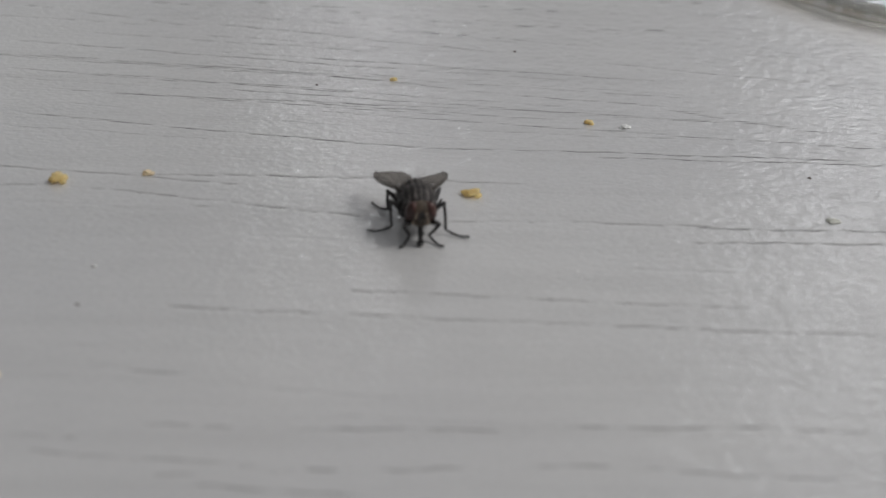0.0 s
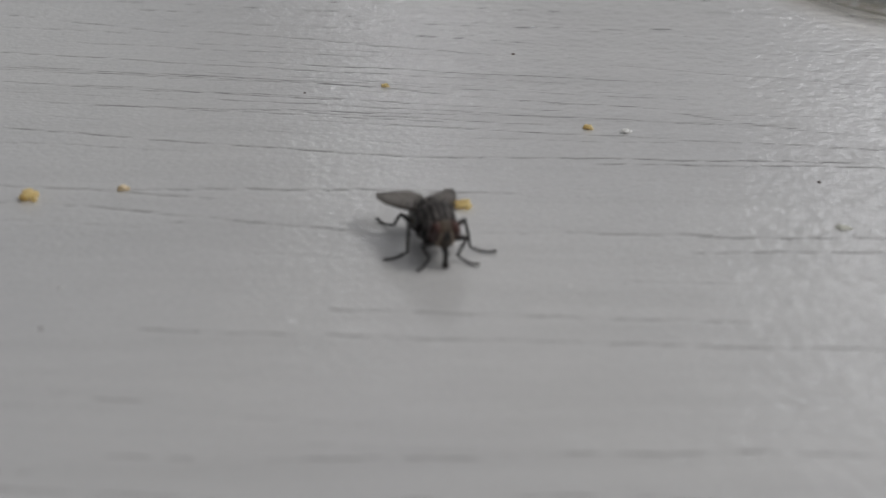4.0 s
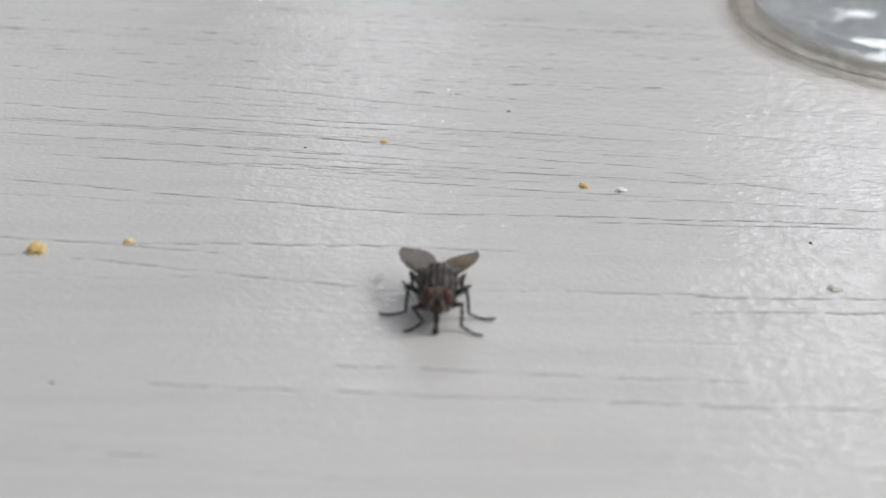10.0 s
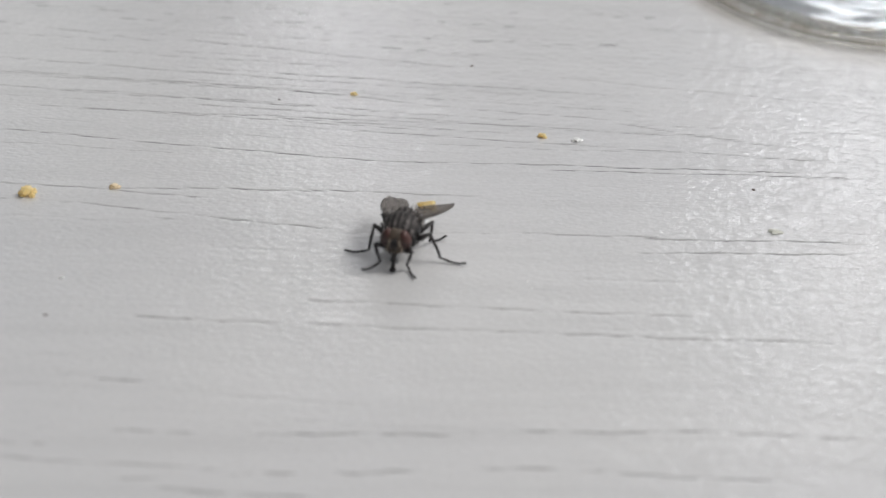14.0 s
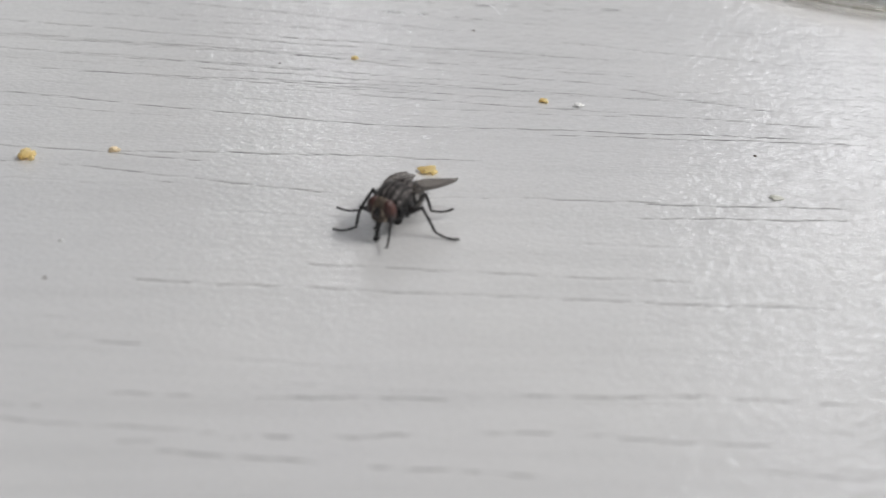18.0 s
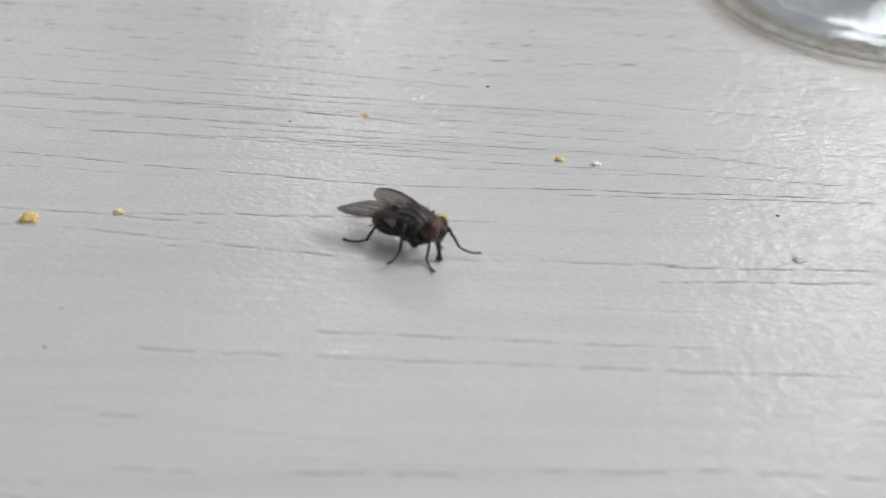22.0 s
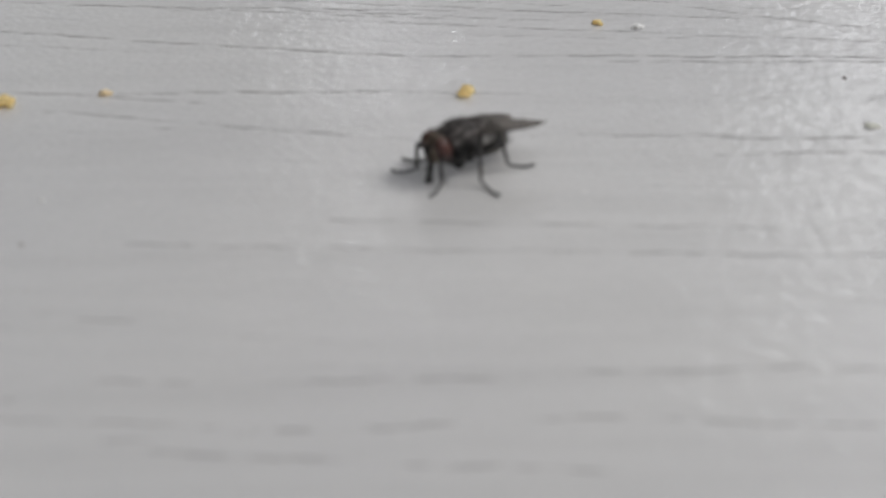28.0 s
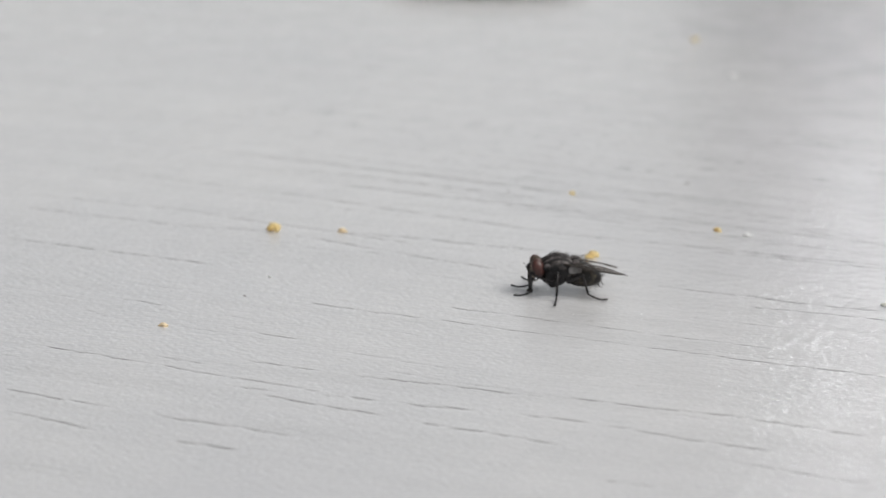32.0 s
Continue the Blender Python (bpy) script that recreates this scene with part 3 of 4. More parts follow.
def fly_thorax(f, rng):
    bm = bmesh.new()

    def hump(p):
        q = Vector((p.x, p.y * (1 - 0.10 * p.x), p.z * (1 - 0.12 * p.x * p.x)))
        q.z -= 0.035 * math.exp(-((p.x + 0.12) / 0.06) ** 2) * max(0.0, p.z)
        return q

    ball(bm, (0.75, 0, 2.2), (1.62, 1.3, 1.24), (0, -4, 0), 40, 26, hump)
    thorax = part("thorax", bm, THORAX, f, "grey-dusted thorax with dark lengthwise stripes")
    bm = bmesh.new()
    ball(bm, (-0.62, 0, 2.72), (0.55, 0.66, 0.46), (0, 12, 0), 20, 12)
    part("scutellum", bm, THORAX, thorax)
    bm = bmesh.new()
    ball(bm, (0.95, 0.0, 1.4), (1.05, 0.95, 0.78), (0, 0, 0), 24, 14)
    part("breast", bm, CHITIN, thorax, "glossy black underside")
    for s in (1, -1):
        for c, r, rot in (((1.75, 0.82, 2.5), (0.36, 0.3, 0.34), (0, 0, 0)), ((1.45, 0.98, 1.85), (0.42, 0.26, 0.5), (8, 20, 0)),
                          ((0.75, 1.05, 1.75), (0.46, 0.24, 0.58), (10, 0, 0)), ((0.05, 0.95, 1.75), (0.42, 0.26, 0.5), (8, -12, 0)),
                          ((0.55, 1.12, 2.5), (0.5, 0.18, 0.24), (0, -6, 0)), ((1.2, 0.62, 1.0), (0.4, 0.3, 0.34), (0, 0, 0))):
            bm = bmesh.new()
            ball(bm, (c[0], c[1] * s, c[2]), r, (rot[0] * s, rot[1], rot[2]), 16, 10)
            part("side_plate", bm, THORAX, thorax)
    bm = bmesh.new()
    for k in range(110):
        x, y = rng.uniform(-0.75, 2.15), rng.uniform(-1.05, 1.05)
        h = 1 - (y / 1.3) ** 2 - ((x - 0.75) / 1.62) ** 2
        if h < 0.06:
            continue
        z = 2.2 + 1.2 * math.sqrt(h) * (1 - 0.1 * ((x - 0.75) / 1.62) ** 2) + 0.07 * (x - 0.75)
        n = rng.uniform(0.16, 0.3) if k % 3 else rng.uniform(0.42, 0.62)
        bristle(bm, (x, y, z - 0.05), (-0.75 + rng.uniform(-.2, .2), y * 0.6, 0.9), n, 0.011 if k % 3 else 0.019, 0.5)
    for s in (1, -1):
        for y, n in ((0.2, 0.75), (0.5, 0.65)):
            bristle(bm, (-1.0, y * s, 2.85), (-0.9, 0.25 * s, 0.45), n, 0.02)
        for x, z in ((1.9, 2.3), (1.2, 2.4), (0.3, 2.6), (0.2, 2.2)):
            bristle(bm, (x, 1.05 * s, z), (-0.4, 0.9 * s, 0.5), 0.4, 0.016)
    part("bristle_coat", bm, CHITIN, thorax)
    return thorax


def fly_abdomen(f, rng):
    bm = bmesh.new()
    axis = Euler((0, radians(-17), 0)).to_matrix()
    centre = Vector((-1.2, 0, 1.62))

    def belly(p):
        k = 1 + 0.16 * p.x
        seg = 0.03 * max(0.0, math.cos((p.x + 0.1) * 6.28 / 0.46)) ** 8
        return Vector((p.x, p.y * (k - seg), p.z * (k - seg)))

    ball(bm, centre, (1.78, 1.18, 1.06), (0, -17, 0), 40, 28, belly)
    abdomen = part("abdomen", bm, ABDOMEN, f, "bristly olive-brown abdomen with pale mottling")
    bm = bmesh.new()
    for k in range(120):
        a, u = rng.uniform(0, 6.28), rng.choice((-0.28, -0.52, -0.74, -0.9)) + rng.uniform(-0.05, 0.05)
        w = math.sqrt(max(0.02, 1 - u * u)) * (1 + 0.16 * u)
        local = Vector((1.78 * u, 1.18 * w * math.cos(a), 1.06 * w * math.sin(a)))
        p = centre + axis @ local
        d = axis @ Vector((-0.75, math.cos(a) * 0.6, math.sin(a) * 0.6))
        n = rng.uniform(0.16, 0.28) if u > -0.7 else rng.uniform(0.3, 0.55)
        bristle(bm, p, d, n, 0.01 if u > -0.7 else 0.014, 0.15)
    part("bristle_coat", bm, CHITIN, abdomen)
    return abdomen


def fly_head(f, rng):
    bm = bmesh.new()
    ball(bm, (2.5, 0, 2.5), (0.55, 0.84, 0.92), (0, 6, 0), 28, 18)
    ball(bm, (2.72, 0, 1.95), (0.44, 0.58, 0.5), (0, 12, 0), 20, 12)
    ball(bm, (2.25, 0, 2.2), (0.42, 0.7, 0.75), (0, 0, 0), 18, 12)
    head = part("head", bm, FACE, f, "dusty brown face between the eyes")
    for s in (1, -1):
        bm = bmesh.new()
        ball(bm, (2.46, 0.62 * s, 2.58), (0.53, 0.44, 0.82), (16 * s, 12, 24 * s), 32, 22)
        part("eye", bm, EYE, head, "red-brown compound eye")
        bm = bmesh.new()
        ball(bm, (2.93, 0.36 * s, 2.3), (0.1, 0.1, 0.52), (10 * s, 12, 14 * s), 12, 14)
        ball(bm, (2.8, 0.46 * s, 1.86), (0.16, 0.14, 0.26), (0, 10, 0), 12, 8)
        part("cheek", bm, CHEEK, head, "pale silvery tan stripe along the eye")
        bm = bmesh.new()
        tube(bm, [(3.0, 0.1 * s, 2.72), (3.16, 0.12 * s, 2.66), (3.26, 0.13 * s, 2.4), (3.22, 0.13 * s, 2.12)], [0.06, 0.085, 0.1, 0.06], 10)
        tube(bm, [(3.2, 0.16 * s, 2.5), (3.4, 0.28 * s, 2.6), (3.6, 0.4 * s, 2.64)], [0.022, 0.014, 0.006], 5)
        for k in range(6):
            q = Vector((3.22 + 0.055 * k, (0.17 + 0.035 * k) * s, 2.515 + 0.022 * k))
            tube(bm, [q, q + Vector((0.05, 0.02 * s, 0.13))], [0.008, 0.003], 4, False)
        part("antenna", bm, CHITIN, head)
    bm = bmesh.new()
    ball(bm, (2.86, 0, 2.75), (0.2, 0.22, 0.5), (0, -28, 0), 14, 10)
    part("brow", bm, CHITIN, head, "black stripe between the eyes")
    bm = bmesh.new()
    tube(bm, [(2.75, 0, 1.7), (2.85, 0, 1.3), (2.95, 0, 0.85), (2.98, 0, 0.4)], [0.27, 0.19, 0.15, 0.17], 12)
    ball(bm, (3.0, 0, 0.22), (0.28, 0.25, 0.17), (0, 0, 0), 14, 10)
    for s in (1, -1):
        tube(bm, [(2.86, 0.12 * s, 1.25), (3.05, 0.16 * s, 1.12), (3.16, 0.17 * s, 1.0)], [0.035, 0.05, 0.04], 6)
    part("proboscis", bm, CHITIN, head, "dark feeding proboscis lowered to the paint")
    bm = bmesh.new()
    for s in (1, -1):
        for k in range(7):
            bristle(bm, (2.95 - 0.12 * k, 0.17 * s, 3.12 + 0.05 * k - 0.012 * k * k), (0.5 - 0.2 * k, 0.3 * s, 1), 0.36, 0.017)
        for k in range(8):
            bristle(bm, (2.86 + 0.03 * (k % 3), (0.2 + 0.05 * (k % 4)) * s, 1.6 + 0.04 * k), (0.7, 0.35 * s, -0.5), rng.uniform(0.15, 0.3), 0.012)
    part("bristle_coat", bm, CHITIN, head)
    # the whole head is a little broader than high
    for ob in (head, *head.children):
        for v in ob.data.vertices:
            v.co.z = 0.93 * v.co.z + 0.02 * MM
    return head


def fly_wing(f, s):
    """A wing lies in its own space: root at the origin, tip along -x, hind edge inward."""
    fore = [(-5.3, -0.3), (-5.22, -0.12), (-4.95, 0.08), (-4.35, 0.32), (-3.2, 0.5), (-1.8, 0.46), (-0.7, 0.3), (0.0, 0.14)]
    hind = [(-5.3, -0.3), (-5.25, -0.46), (-5.0, -0.72), (-4.4, -1.1), (-3.3, -1.42), (-2.1, -1.5), (-1.2, -1.3), (-0.6, -0.85), (-0.1, -0.3), (0.0, -0.14)]
    rows = []
    for k in range(31):
        u = math.sin(k / 30 * math.pi / 2)
        x = -5.3 * u
        a = float(np.interp(x, [q[0] for q in fore], [q[1] for q in fore]))
        b = float(np.interp(x, [q[0] for q in hind], [q[1] for q in hind]))
        rows.append([(x, a + (b - a) * j / 10, 0.05 * math.sin(u * 9 + j * 0.3) * (j / 10) + 0.18 * u * (1 - u) - 0.12 * (j / 10) ** 1.5) for j in range(11)])
    bm = bmesh.new()
    for lay in (0.01, -0.01):
        g = [[bm.verts.new((x * MM, y * s * MM, (z + lay) * MM)) for x, y, z in r] for r in rows]
        for i in range(30):
            for j in range(10):
                q = (g[i][j], g[i + 1][j], g[i + 1][j + 1], g[i][j + 1])
                bm.faces.new(q if (lay > 0) == (s > 0) else q[::-1])
    bmesh.ops.remove_doubles(bm, verts=bm.verts, dist=1e-7)
    wing = part("wing", bm, WING, f, "smoky translucent veined wing")

    def vein(pts, r=0.022):
        bm = bmesh.new()
        tube(bm, [(x, y * s, 0.015 + 0.18 * (-x / 5.3) * (1 + x / 5.3) + z) for x, y, z in pts], [r] * (len(pts) - 1) + [r * 0.5], 6)
        part("vein", bm, VEIN, wing)

    vein([(0, 0.12, 0), (-0.7, 0.28, 0), (-1.8, 0.44, 0), (-3.2, 0.48, 0), (-4.4, 0.28, 0), (-5.05, 0.0, 0)], 0.045)
    vein([(-0.1, 0.06, 0), (-1.2, 0.22, 0), (-2.3, 0.34, 0), (-3.0, 0.45, 0)], 0.034)
    vein([(-0.1, 0.04, 0), (-1.3, 0.14, 0), (-2.7, 0.24, 0), (-4.0, 0.18, 0), (-4.95, -0.08, 0)], 0.028)
    vein([(-0.2, 0.0, 0), (-1.4, 0.0, -.01), (-3.0, -0.04, -.02), (-4.5, -0.16, -.03), (-5.2, -0.34, -.03)])
    vein([(-0.2, -0.06, 0), (-1.4, -0.22, -.02), (-2.8, -0.46, -.03), (-4.0, -0.66, -.04), (-4.45, -0.5, -.04), (-5.05, -0.42, -.04)])
    vein([(-0.2, -0.12, 0), (-1.3, -0.6, -.04), (-2.4, -0.92, -.06), (-3.6, -1.02, -.08), (-4.3, -1.04, -.09)])
    vein([(-1.9, -0.3, -.02), (-2.0, -0.78, -.05)], 0.018)
    vein([(-3.3, -0.54, -.03), (-3.5, -1.0, -.07)], 0.02)
    vein([(-2.2, 0.12, 0), (-2.3, -0.34, -.02)], 0.018)
    return wing


def fly_leg(f, which, s, rng):
    """A leg in three joints; each joint's mesh runs from its origin along +x."""
    upper, lower, foot = LEG_LENGTHS[which]
    leg = new("leg")
    leg.parent = f
    bm = bmesh.new()
    ball(bm, (0.02, 0, 0), (0.3, 0.26, 0.3), (0, 0, 0), 12, 8)
    tube(bm, [(0, 0, 0), (upper * 0.3, 0, 0.03), (upper * 0.6, 0, 0.03), (upper, 0, 0)], [0.17, 0.235, 0.2, 0.12], 12)
    ball(bm, (upper, 0, 0), (0.13, 0.12, 0.125), (0, 0, 0), 10, 8)
    for k in range(9):
        a = rng.uniform(0, 6.28)
        x = upper * rng.uniform(0.25, 0.95)
        bristle(bm, (x, 0.16 * math.cos(a), 0.16 * math.sin(a)), (0.5, math.cos(a), math.sin(a)), 0.24, 0.012, -0.3)
    femur = part("femur", bm, CHITIN, leg)
    bm = bmesh.new()
    tube(bm, [(0, 0, 0), (lower * 0.5, 0, 0.03), (lower, 0, 0)], [0.1, 0.105, 0.085], 10)
    for k in range(10):
        a = rng.uniform(0, 6.28)
        x = lower * rng.uniform(0.2, 0.98)
        bristle(bm, (x, 0.09 * math.cos(a), 0.09 * math.sin(a)), (0.9, math.cos(a), math.sin(a)), 0.2, 0.012, -0.3)
    tibia = part("tibia", bm, CHITIN, leg)
    bm = bmesh.new()
    # five small joints that sag to the paint and curl up at the claws
    at = [(foot * u, 0, -0.25 * math.sin(u * 2.3) + 0.045 * max(0, u - 0.8) / 0.2) for u in (0, 0.36, 0.54, 0.7, 0.84, 0.97)]
    for a, b, r in zip(at, at[1:], (0.082, 0.076, 0.074, 0.074, 0.08)):
        a, b = Vector(a), Vector(b)
        tube(bm, [a, a + (b - a) * 0.5, b], [r * 0.8, r, r * 1.08], 8)
    e = Vector(at[-1])
    for j in (-1, 1):
        tube(bm, [e, e + Vector((0.1, 0.07 * j, 0.04)), e + Vector((0.17, 0.09 * j, -0.03))], [0.045, 0.03, 0.01], 6)
        ball(bm, e + Vector((0.06, 0.05 * j, -0.035)), (0.075, 0.05, 0.03), (0, 0, 0), 8, 6)
    tarsus = part("tarsus", bm, CHITIN, leg)
    return femur, tibia, tarsus


def fly():
    f = tagged(new("fly"), "dark grey-brown house fly with red-brown eyes and smoky wings", "fly")
    rng = random.Random(4)
    fly_thorax(f, rng)
    fly_abdomen(f, rng)
    fly_head(f, rng)
    moving = {}
    for s, side in ((1, "left"), (-1, "right")):
        bm = bmesh.new()
        ball(bm, (-0.5, 1.2 * s, 2.38), (0.56, 0.12, 0.31), (14 * s, 4, 6 * s), 20, 14, lambda p: Vector([math.copysign(abs(c) ** 0.55, c) for c in p]))
        part("calypter", bm, SQUAMA, f, "pale grey lobe below the wing base")
        moving["wing", side] = fly_wing(f, s)
        for which in HIPS:
            moving[which, side] = fly_leg(f, which, s, rng)
    return f, moving


table()
ground()
unseen_room()
dish = glass()
dish.location = (45.2 * MM, 48.4 * MM, 0.00001)
copy_thing(dish, pose(-40 * MM, 122.4 * MM, 0.00001, 0, 0, 40))
crumb("crumb", AMBER, "large golden amber crumb beside a crack", -29.0, -0.3, 1.6, 11, 0.8, 6)
crumb("crumb", PALE, "pale yellow crumb on a crack", -22.95, 1.25, 0.95, 12, 0.6, 5)
pushed = crumb("crumb", AMBER, "large golden crumb that the fly pushes", 0.0, 0.0, 1.75, 13, 0.5, 5)
crumb("crumb", AMBER, "small amber crumb beside a white one", 9.6, 11.7, 0.95, 14, 0.75, 5)
crumb("crumb", WHITE, "small white crumb beside an amber one", 12.25, 11.2, 1.15, 15, 0.35, 2)
crumb("crumb", AMBER, "tiny amber crumb on grey paint", -5.3, 18.75, 0.8, 16, 0.7, 3)
crumb("crumb", PALE, "small pale yellow crumb near the table's edge", -29.2, -24.3, 0.95, 17, 0.5, 3)
crumb("crumb", WHITE, "tiny white grain on grey paint", -25.05, -11.75, 0.4, 18, 0.7, 2)
crumb("crumb", WHITE, "white crumb far from the fly", 4.3, 72.0, 1.5, 19, 0.35, 3)
crumb("crumb", AMBER, "amber crumb far from the fly", -2.8, 90.5, 1.1, 20, 0.8, 3)
crumb("lint", LINT, "dull grey-green fleck of lint", 25.1, -3.1, 1.3, 21, 0.2, 3, "lint")
for k, (x, y, size) in enumerate([(4.95, 25.4, 0.42), (24.95, 3.5, 0.4), (-25.5, -16.4, 0.35), (-11.4, 17.4, 0.3)]):
    crumb("speck", SPECK, "tiny dark speck of dirt", x, y, size, 30 + k, 0.4, 2, "speck")
for k, (x, y, size) in enumerate([(6.2, -10.9, 0.28), (6.4, -11.8, 0.22), (1.0, -12.6, 0.22), (16.5, -3.8, 0.2)]):
    crumb("grain", WHITE, "tiny glinting white grain", x, y, size, 40 + k, 0.35, 1, "grain")
the_fly, limbs = fly()


# ---- what moves ----
# seconds, x and y in millimetres, heading in degrees
WANDER = [
    (0, -4.32, -5.06, 275.2),
    (1, -4.25, -4.91, 276.2),
    (2, -3.28, -4.96, 282.1),
    (3, -2.78, -5.92, 279.1),
    (3.5, -2.30, -5.92, 285.8),
    (5.5, -2.37, -6.63, 280.7),
    (6, -2.12, -6.85, 278.3),
    (7, -2.27, -6.67, 278.5),
    (8, -1.91, -6.90, 279.9),
    (8.6, -2.13, -6.46, 271.9),
    (9, -2.51, -7.22, 270.4),
    (9.6, -2.22, -7.03, 267.2),
    (10.2, -2.22, -6.96, 267.1),
    (11, -2.25, -6.80, 266.3),
    (12, -2.31, -7.52, 268.5),
    (12.4, -2.32, -7.68, 268.3),
    (12.6, -1.76, -7.47, 275.3),
    (12.8, -2.14, -6.79, 268.4),
    (13, -2.59, -6.85, 252.6),
    (14, -2.26, -7.18, 255.4),
    (14.3, -2.09, -7.22, 256.6),
    (14.5, -1.96, -7.15, 259.7),
    (16.5, -2.13, -8.31, 254.5),
    (17, -2.18, -8.53, 256.5),
    (17.4, -2.18, -8.26, 255.5),
    (17.7, -2.23, -8.41, 256.5),
    (18, -2.60, -8.15, 239.5),
    (18.2, -2.68, -8.57, 241),
    (18.4, -2.91, -8.37, 239.5),
    (18.7, -2.63, -9.29, 255.3),
    (19, -2.69, -9.56, 259.1),
    (19.3, -2.47, -9.51, 263.2),
    (19.6, -2.86, -8.39, 205.6),
    (19.9, -3.35, -9.51, 216.6),
    (20.2, -3.54, -10.15, 221.2),
    (20.4, -4.73, -9.21, 178.6),
    (20.6, -7.37, -7.43, 159.5),
    (20.8, -7.25, -6.8, 61),
    (21, -6.00, -6.16, 56),
    (21.2, -4.97, -3.77, 46),
    (21.4, -3.80, -2.35, 33),
    (21.6, -3.38, -0.39, 21.7),
    (21.8, -2.76, -0.94, 1.7),
    (22, -2.72, -2.48, -40.6),
    (22.2, 0.02, -6.04, -67.9),
    (22.4, -0.01, -7.21, -103.9),
    (22.6, -0.02, -7.56, -104.9),
    (23, 0.07, -7.90, -103.8),
    (23.5, 0.42, -8.25, -99.8),
    (24, 0.53, -8.23, -102),
    (24.5, 0.13, -8.65, -105),
    (26.5, -0.46, -8.04, -137.6),
    (26.8, -0.68, -8.10, -136.9),
    (27, -0.78, -8.05, -138),
    (27.4, -0.94, -8.02, -140.4),
    (28, -0.57, -8.07, -141.6),
    (28.5, -0.31, -7.84, -141.4),
    (29, -0.31, -8.03, -143.7),
    (29.5, -0.38, -8.57, -143.2),
    (30, -0.71, -8.98, -146.6),
    (30.5, -0.78, -8.34, -152.3),
    (31, -0.48, -8.45, -153.4),
    (32, -0.58, -7.76, -160.4),
]


# where each foot stands beside the body: seconds, millimetres forward and to the fly's own left
FEET = {
    ("front", "left"): [(0, 3.27, 1.38), (3, 3.37, 1.82), (6, 3.32, 2.26), (8, 4.29, 1.89), (9, 3.56, 2.77), (12.4, 2.94, 2.74), (13, 3.24, 1.79), (14.5, 3.51, 1.54), (17, 3.06, 0.56), (18, 4.24, 1.46),
        (19, 3.43, 1.46), (20, 4.08, 1.48), (21, 3.6, 1.9), (22, 4.98, 1.89), (22.5, 4.6, 1.35), (23, 4.38, 1.35), (24, 4.05, 1.69), (26.5, 3.94, 1.7), (27, 3.79, 1.82), (28, 3.99, 1.37),
        (29, 3.67, 0.69), (30, 3.43, 0.82), (31, 3.98, 0.26), (32, 4.31, 0.93)],
    ("front", "right"): [(0, 3.16, -1.22), (3, 3.02, -1.82), (6, 3.12, -1.54), (8, 3.2, -1.71), (9, 2.84, -2.08), (12.4, 3.48, -0.92), (13, 3.32, -2.31), (14.5, 3.49, -1.81), (17, 2.67, -2.69), (18, 3.41, -3.01),
        (19, 3.06, -2.6), (20, 4.24, -2.63), (21, 4.43, -1.2), (21.5, 4.45, -0.78), (22, 3.79, -1.59), (22.5, 4.44, -2.11), (23, 3.88, -2.43), (24, 3.54, -1.62), (26.5, 3.76, -2.06), (27, 3.49, -2.03),
        (28, 3.82, -2.25), (29, 4.12, -1.56), (30, 3.7, -1.65), (31, 3.98, -2.7), (32, 4.29, -1.3)],
    ("middle", "left"): [(0, 2.12, 3.3), (3, 2.02, 3.63), (6, 1.88, 3.34), (8, 1.83, 3.08), (9, 1, 3.62), (12.4, 1.1, 3.74), (13, 0.39, 4.6), (14.5, 0.81, 4.39), (17, 1.15, 4.14), (18, 0, 4.6),
        (19, 1.79, 3.58), (20, 0.78, 4.43), (20.5, 1.9, 4.6), (21, 0.31, 4.6), (22, 1, 3.8), (22.5, 2.01, 4.6), (23, 1.5, 4.6), (24, 2.06, 4.05), (26.5, 0.97, 3.97), (27, 0.89, 4.05),
        (28, 0.9, 3.69), (29, 1.08, 3.23), (30, 1.23, 3.31), (31, 1.31, 3.39), (32, 1.38, 3.34)],
    ("middle", "right"): [(0, 1, -3.23), (3, 1.13, -3.6), (6, 1.52, -2.91), (8, 1.37, -3.08), (9, 1.32, -3.19), (12.4, 0.17, -4.17), (13, 1.29, -3.79), (14.5, 1.12, -3.67), (17, -0.13, -4.46), (18, 1.4, -3.93),
        (19, 0.44, -4.54), (20, 1.32, -4.1), (21, 2.03, -3.3), (21.5, 2.19, -2.94), (22, 1.35, -3.46), (22.5, 1.7, -3.88), (23, 1.16, -4.04), (24, 1.34, -3.82), (26.5, 2.1, -3.11), (27, 1.79, -3.07),
        (28, 2.44, -2.87), (29, 2.22, -3.5), (30, 2.4, -3.46), (31, 2.56, -3.27), (32, 3.22, -3.13)],
    ("hind", "left"): [(0, -3.1, 2.2), (12.4, -3.1, 2.2), (13, -2.73, 2.39), (17, -2.94, 2.81), (18, -2.73, 2.72), (19, -3.13, 2.77), (20, -3.18, 2.78), (20.5, -4.2, 3.3), (21, -2.89, 3.17), (21.5, -4.12, 1.23),
        (22, -3.4, 2), (26.5, -3.21, 2.5), (27, -3.39, 2.59), (28, -3.08, 2.44), (29, -2.96, 2.16), (30, -2.73, 2.19), (31, -2.59, 2.11), (32, -2.95, 2.27)],
    ("hind", "right"): [(0, -2.84, -2.58), (3, -3.86, -2.44), (6, -4.06, -2.55), (8, -3.28, -2.19), (12.4, -3.2, -2.2), (20, -3.2, -2.2), (20.5, -3.35, -0.81), (21, -1.66, -1.6), (21.5, -2.62, -1.75), (22, -3.52, -2.41),
        (24, -3.2, -2.2), (32, -3.2, -2.2)],
}
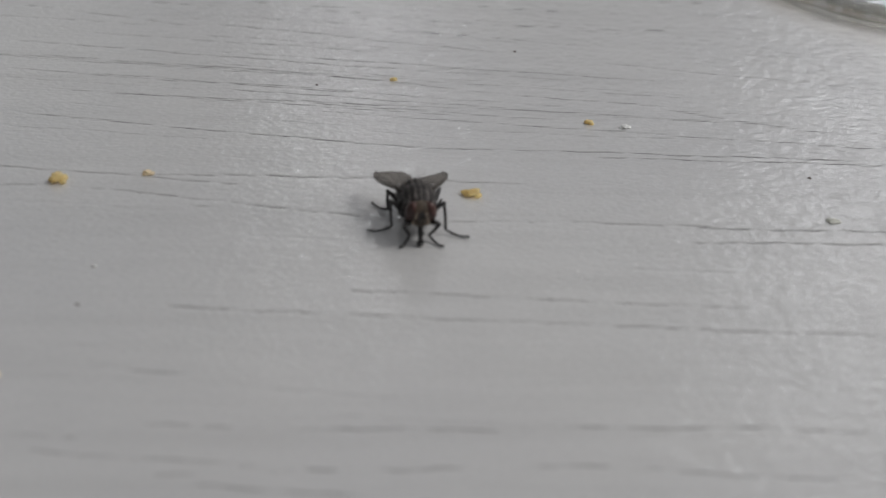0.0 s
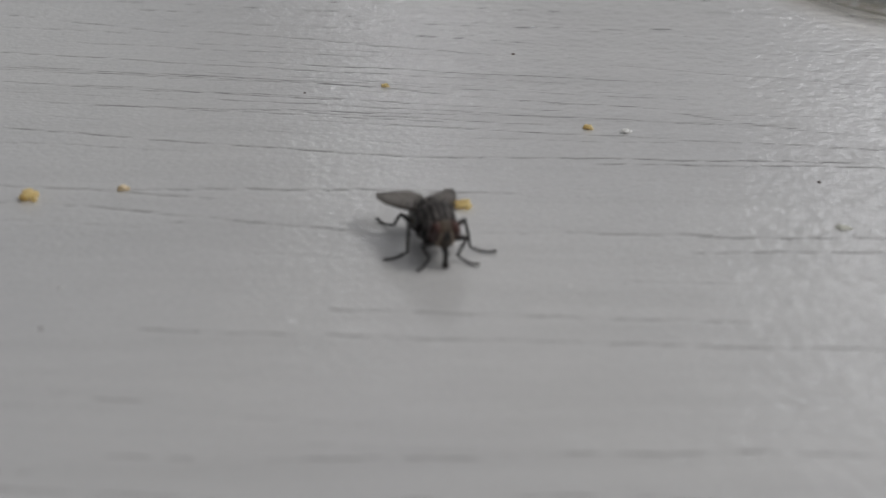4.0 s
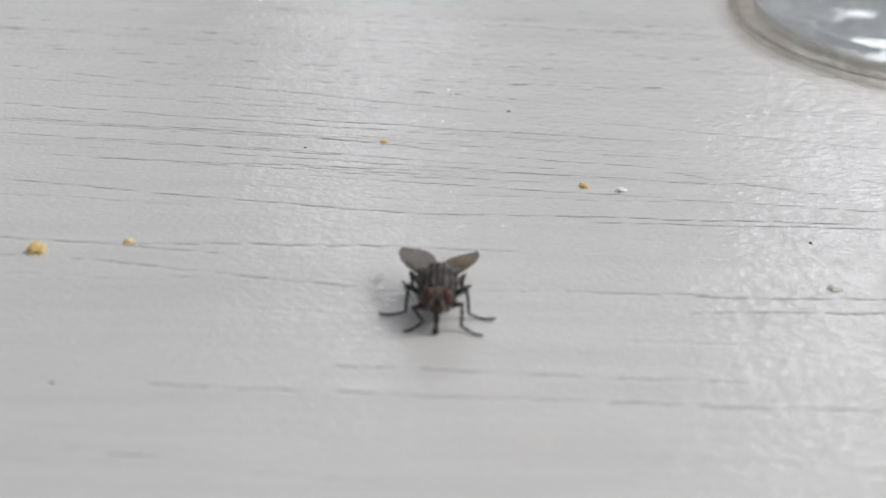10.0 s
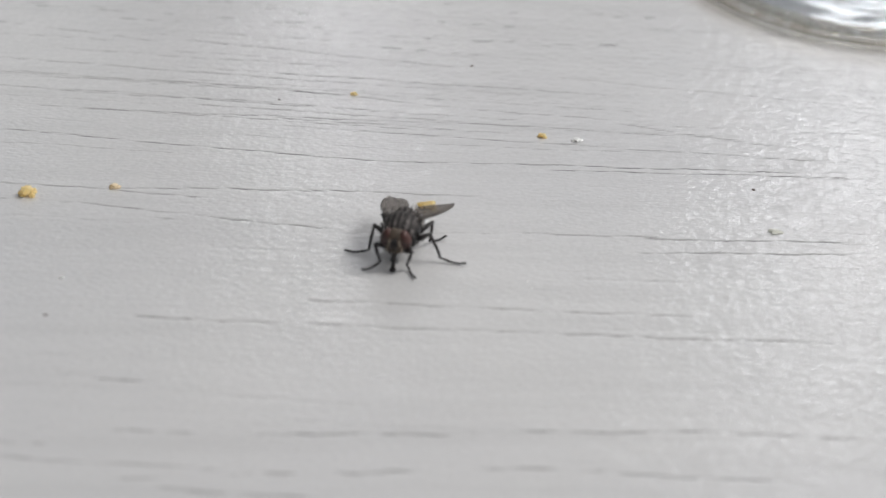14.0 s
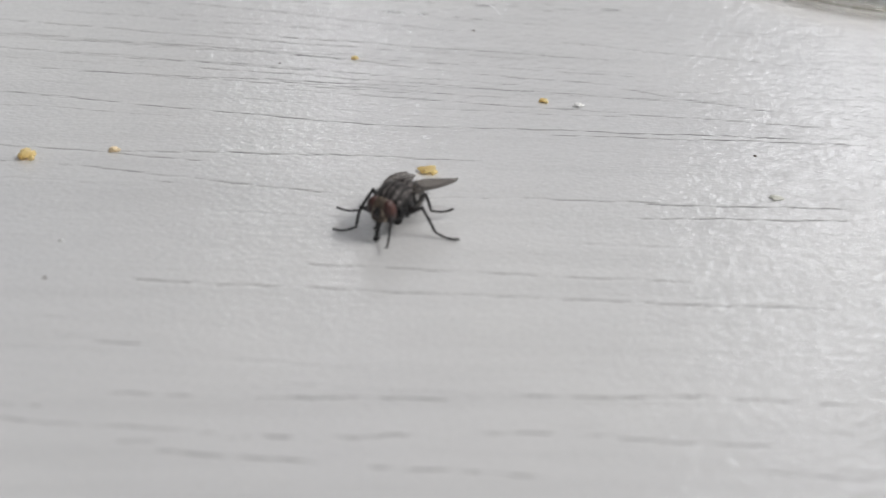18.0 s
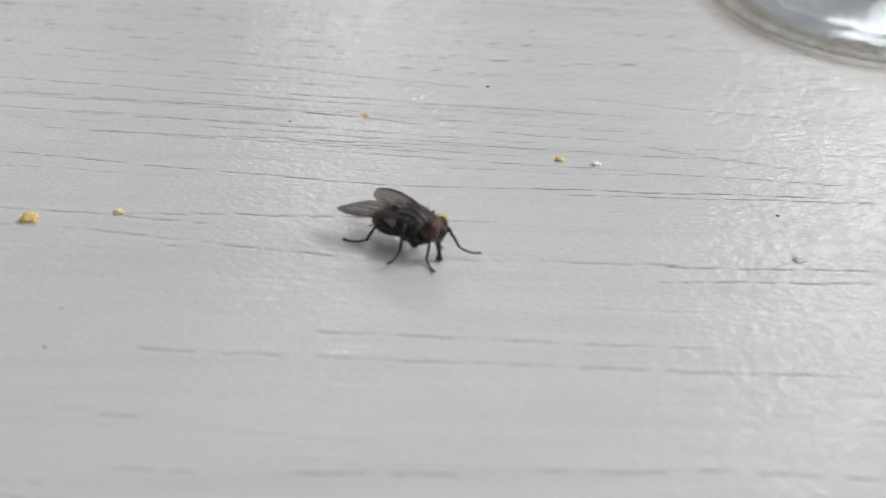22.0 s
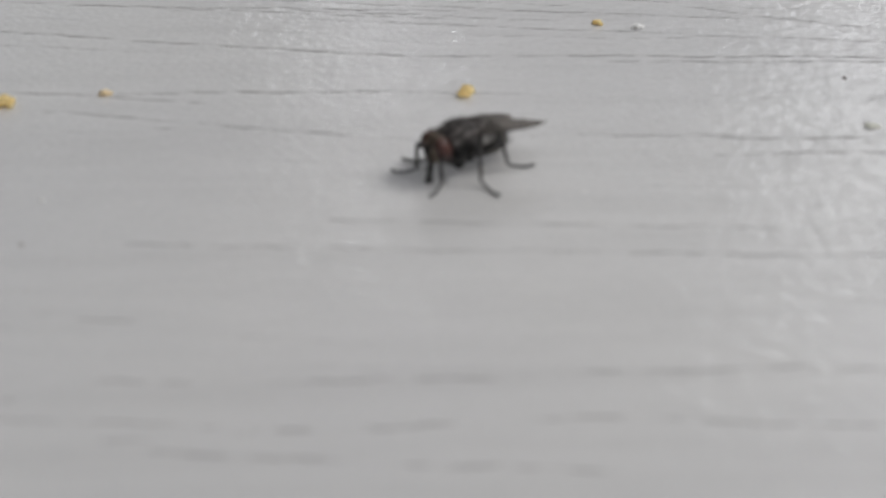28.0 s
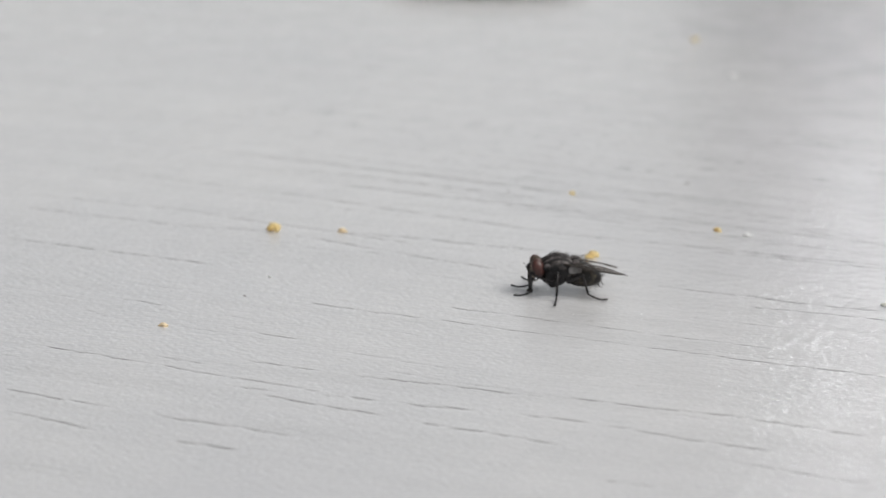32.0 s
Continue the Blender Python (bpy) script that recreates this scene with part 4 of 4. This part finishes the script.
# seconds, opening and pitch of the left wing, opening and pitch of the right wing, in degrees
WING_SPREAD = [
    (0, 20, -12, 18, -12), (3, 19, -14, 20, -12), (6, 18, -12, 19, -10), (8, 18, -12, 20, -12), (9.5, 21, -8, 19, -8), (12, 19, -8, 20, -14),
    (12.5, 18, -8, 21, -12), (13, 22, -6, 14, -14), (14.5, 22, -10, 16, -12), (17, 22, -8, 16, -12), (18, 16, -8, 14, -16), (19, 22, -10, 16, -12),
    (20, 16, -4, 13, -10), (20.5, 28, 4, 28, -22), (21, 11, 12, 23, 8), (21.5, 0, 8, 27, -6), (22, 18, -8, 15, -8), (22.5, 17, -8, 13, -14),
    (24, 18, -10, 15, -14), (26.5, 17, -6, 13, -16), (28, 11, -6, 8, -16), (29, 14, -6, 9, -16), (30, 15, -8, 14, -18), (31, 5, -10, 18, -16),
    (32, 18, -6, 15, -16),
]
WALKING = [(12.5, 13.0), (17.8, 18.2), (19.4, 19.9), (20.2, 22.4)]


def frame_of(at, along, up):
    """A pose at a point in millimetres whose x axis runs along and whose z axis leans to up."""
    x = along.normalized()
    y = up.cross(x).normalized()
    z = x.cross(y)
    m = Matrix((x, y, z)).transposed().to_4x4()
    m.translation = at * MM
    return m


def leg_joints(which, s, foot):
    """Poses of femur, tibia and tarsus that set a foot down at a point beside the body, in millimetres."""
    upper, lower, length = LEG_LENGTHS[which]
    hx, hy, hz = HIPS[which]
    hip = Vector((hx, hy * s, hz))
    out = Vector((foot.x - hip.x, foot.y - hip.y, 0))
    out = out.normalized() * min(out.length, (upper + lower) * 0.9 + length)
    tip = Vector((hip.x + out.x, hip.y + out.y, foot.z))
    flat = out.normalized()
    ankle = tip - flat * min(length * 0.97, out.length * 0.75) + Vector((0, 0, 0.27))
    way = ankle - hip
    d = min(max(way.length, 0.5), (upper + lower) * 0.985)
    way.normalize()
    ankle = hip + way * d
    a = (upper * upper - lower * lower + d * d) / (2 * d)
    h = math.sqrt(max(0.0, upper * upper - a * a))
    lean = Vector((0, 0, 1)) + flat * 0.25 + (Vector((0, 0.5 * s, 0)) if which == "hind" else Vector())
    rise = (lean - way * lean.dot(way)).normalized()
    knee = hip + way * a + rise * h
    sky = Vector((0, 0, 1))
    return (frame_of(hip, knee - hip, rise), frame_of(knee, ankle - knee, rise),
            frame_of(ankle, flat + Vector((0, 0, (tip.z - foot.z) / length)), sky))


def motions():
    walk(the_fly, [(t, pose(x * MM, y * MM, 0, 0, 0, a)) for t, x, y, a in WANDER])
    on = 0.000004
    walk(pushed, [(0, pose(-0.0001, -0.0006, on)), (21.2, pose(-0.0001, -0.0006, on)), (21.4, pose(0.0001, 0.0002, on, 0, 0, 25)),
                  (21.8, pose(-0.0001, 0.0011, on, 0, 0, 60)), (22.2, pose(-0.0001, 0.0014, on, 0, 0, 70)), (32, pose(-0.0001, 0.0014, on, 0, 0, 70))])
    x, y, z = (c * MM for c in WING_ROOT)
    for s, side in ((1, "left"), (-1, "right")):
        rows = [(t, left if s > 0 else right, down_left if s > 0 else down_right) for t, left, down_left, right, down_right in WING_SPREAD]
        walk(limbs["wing", side], [(t, pose(x, y * s, z, 4 if s > 0 else 14, down, -a * s)) for t, a, down in rows])
        for k, which in enumerate(HIPS):
            stand = FEET[which, side]
            times = {t for t, _, _ in stand}
            for a, b in WALKING:
                times |= {round(a + 0.1 * j, 2) for j in range(int(round((b - a) / 0.1)) + 1)}
            joints = ([], [], [])
            for t in sorted(times):
                px, py = (float(np.interp(t, [q[0] for q in stand], [q[n] for q in stand])) for n in (1, 2))
                lift = 0.0
                for a, b in WALKING:
                    if a < t < b:
                        # three feet swing while the other three stand
                        beat = (t - a) / 0.2 * math.pi + (k + (s > 0)) % 2 * math.pi
                        px += 0.55 * math.sin(beat)
                        lift = max(0.0, 0.45 * math.cos(beat))
                for rows, m in zip(joints, leg_joints(which, s, Vector((px, py, 0.09 + lift)))):
                    rows.append((t, m))
            for ob, rows in zip(limbs[which, side], joints):
                walk(ob, rows)


motions()
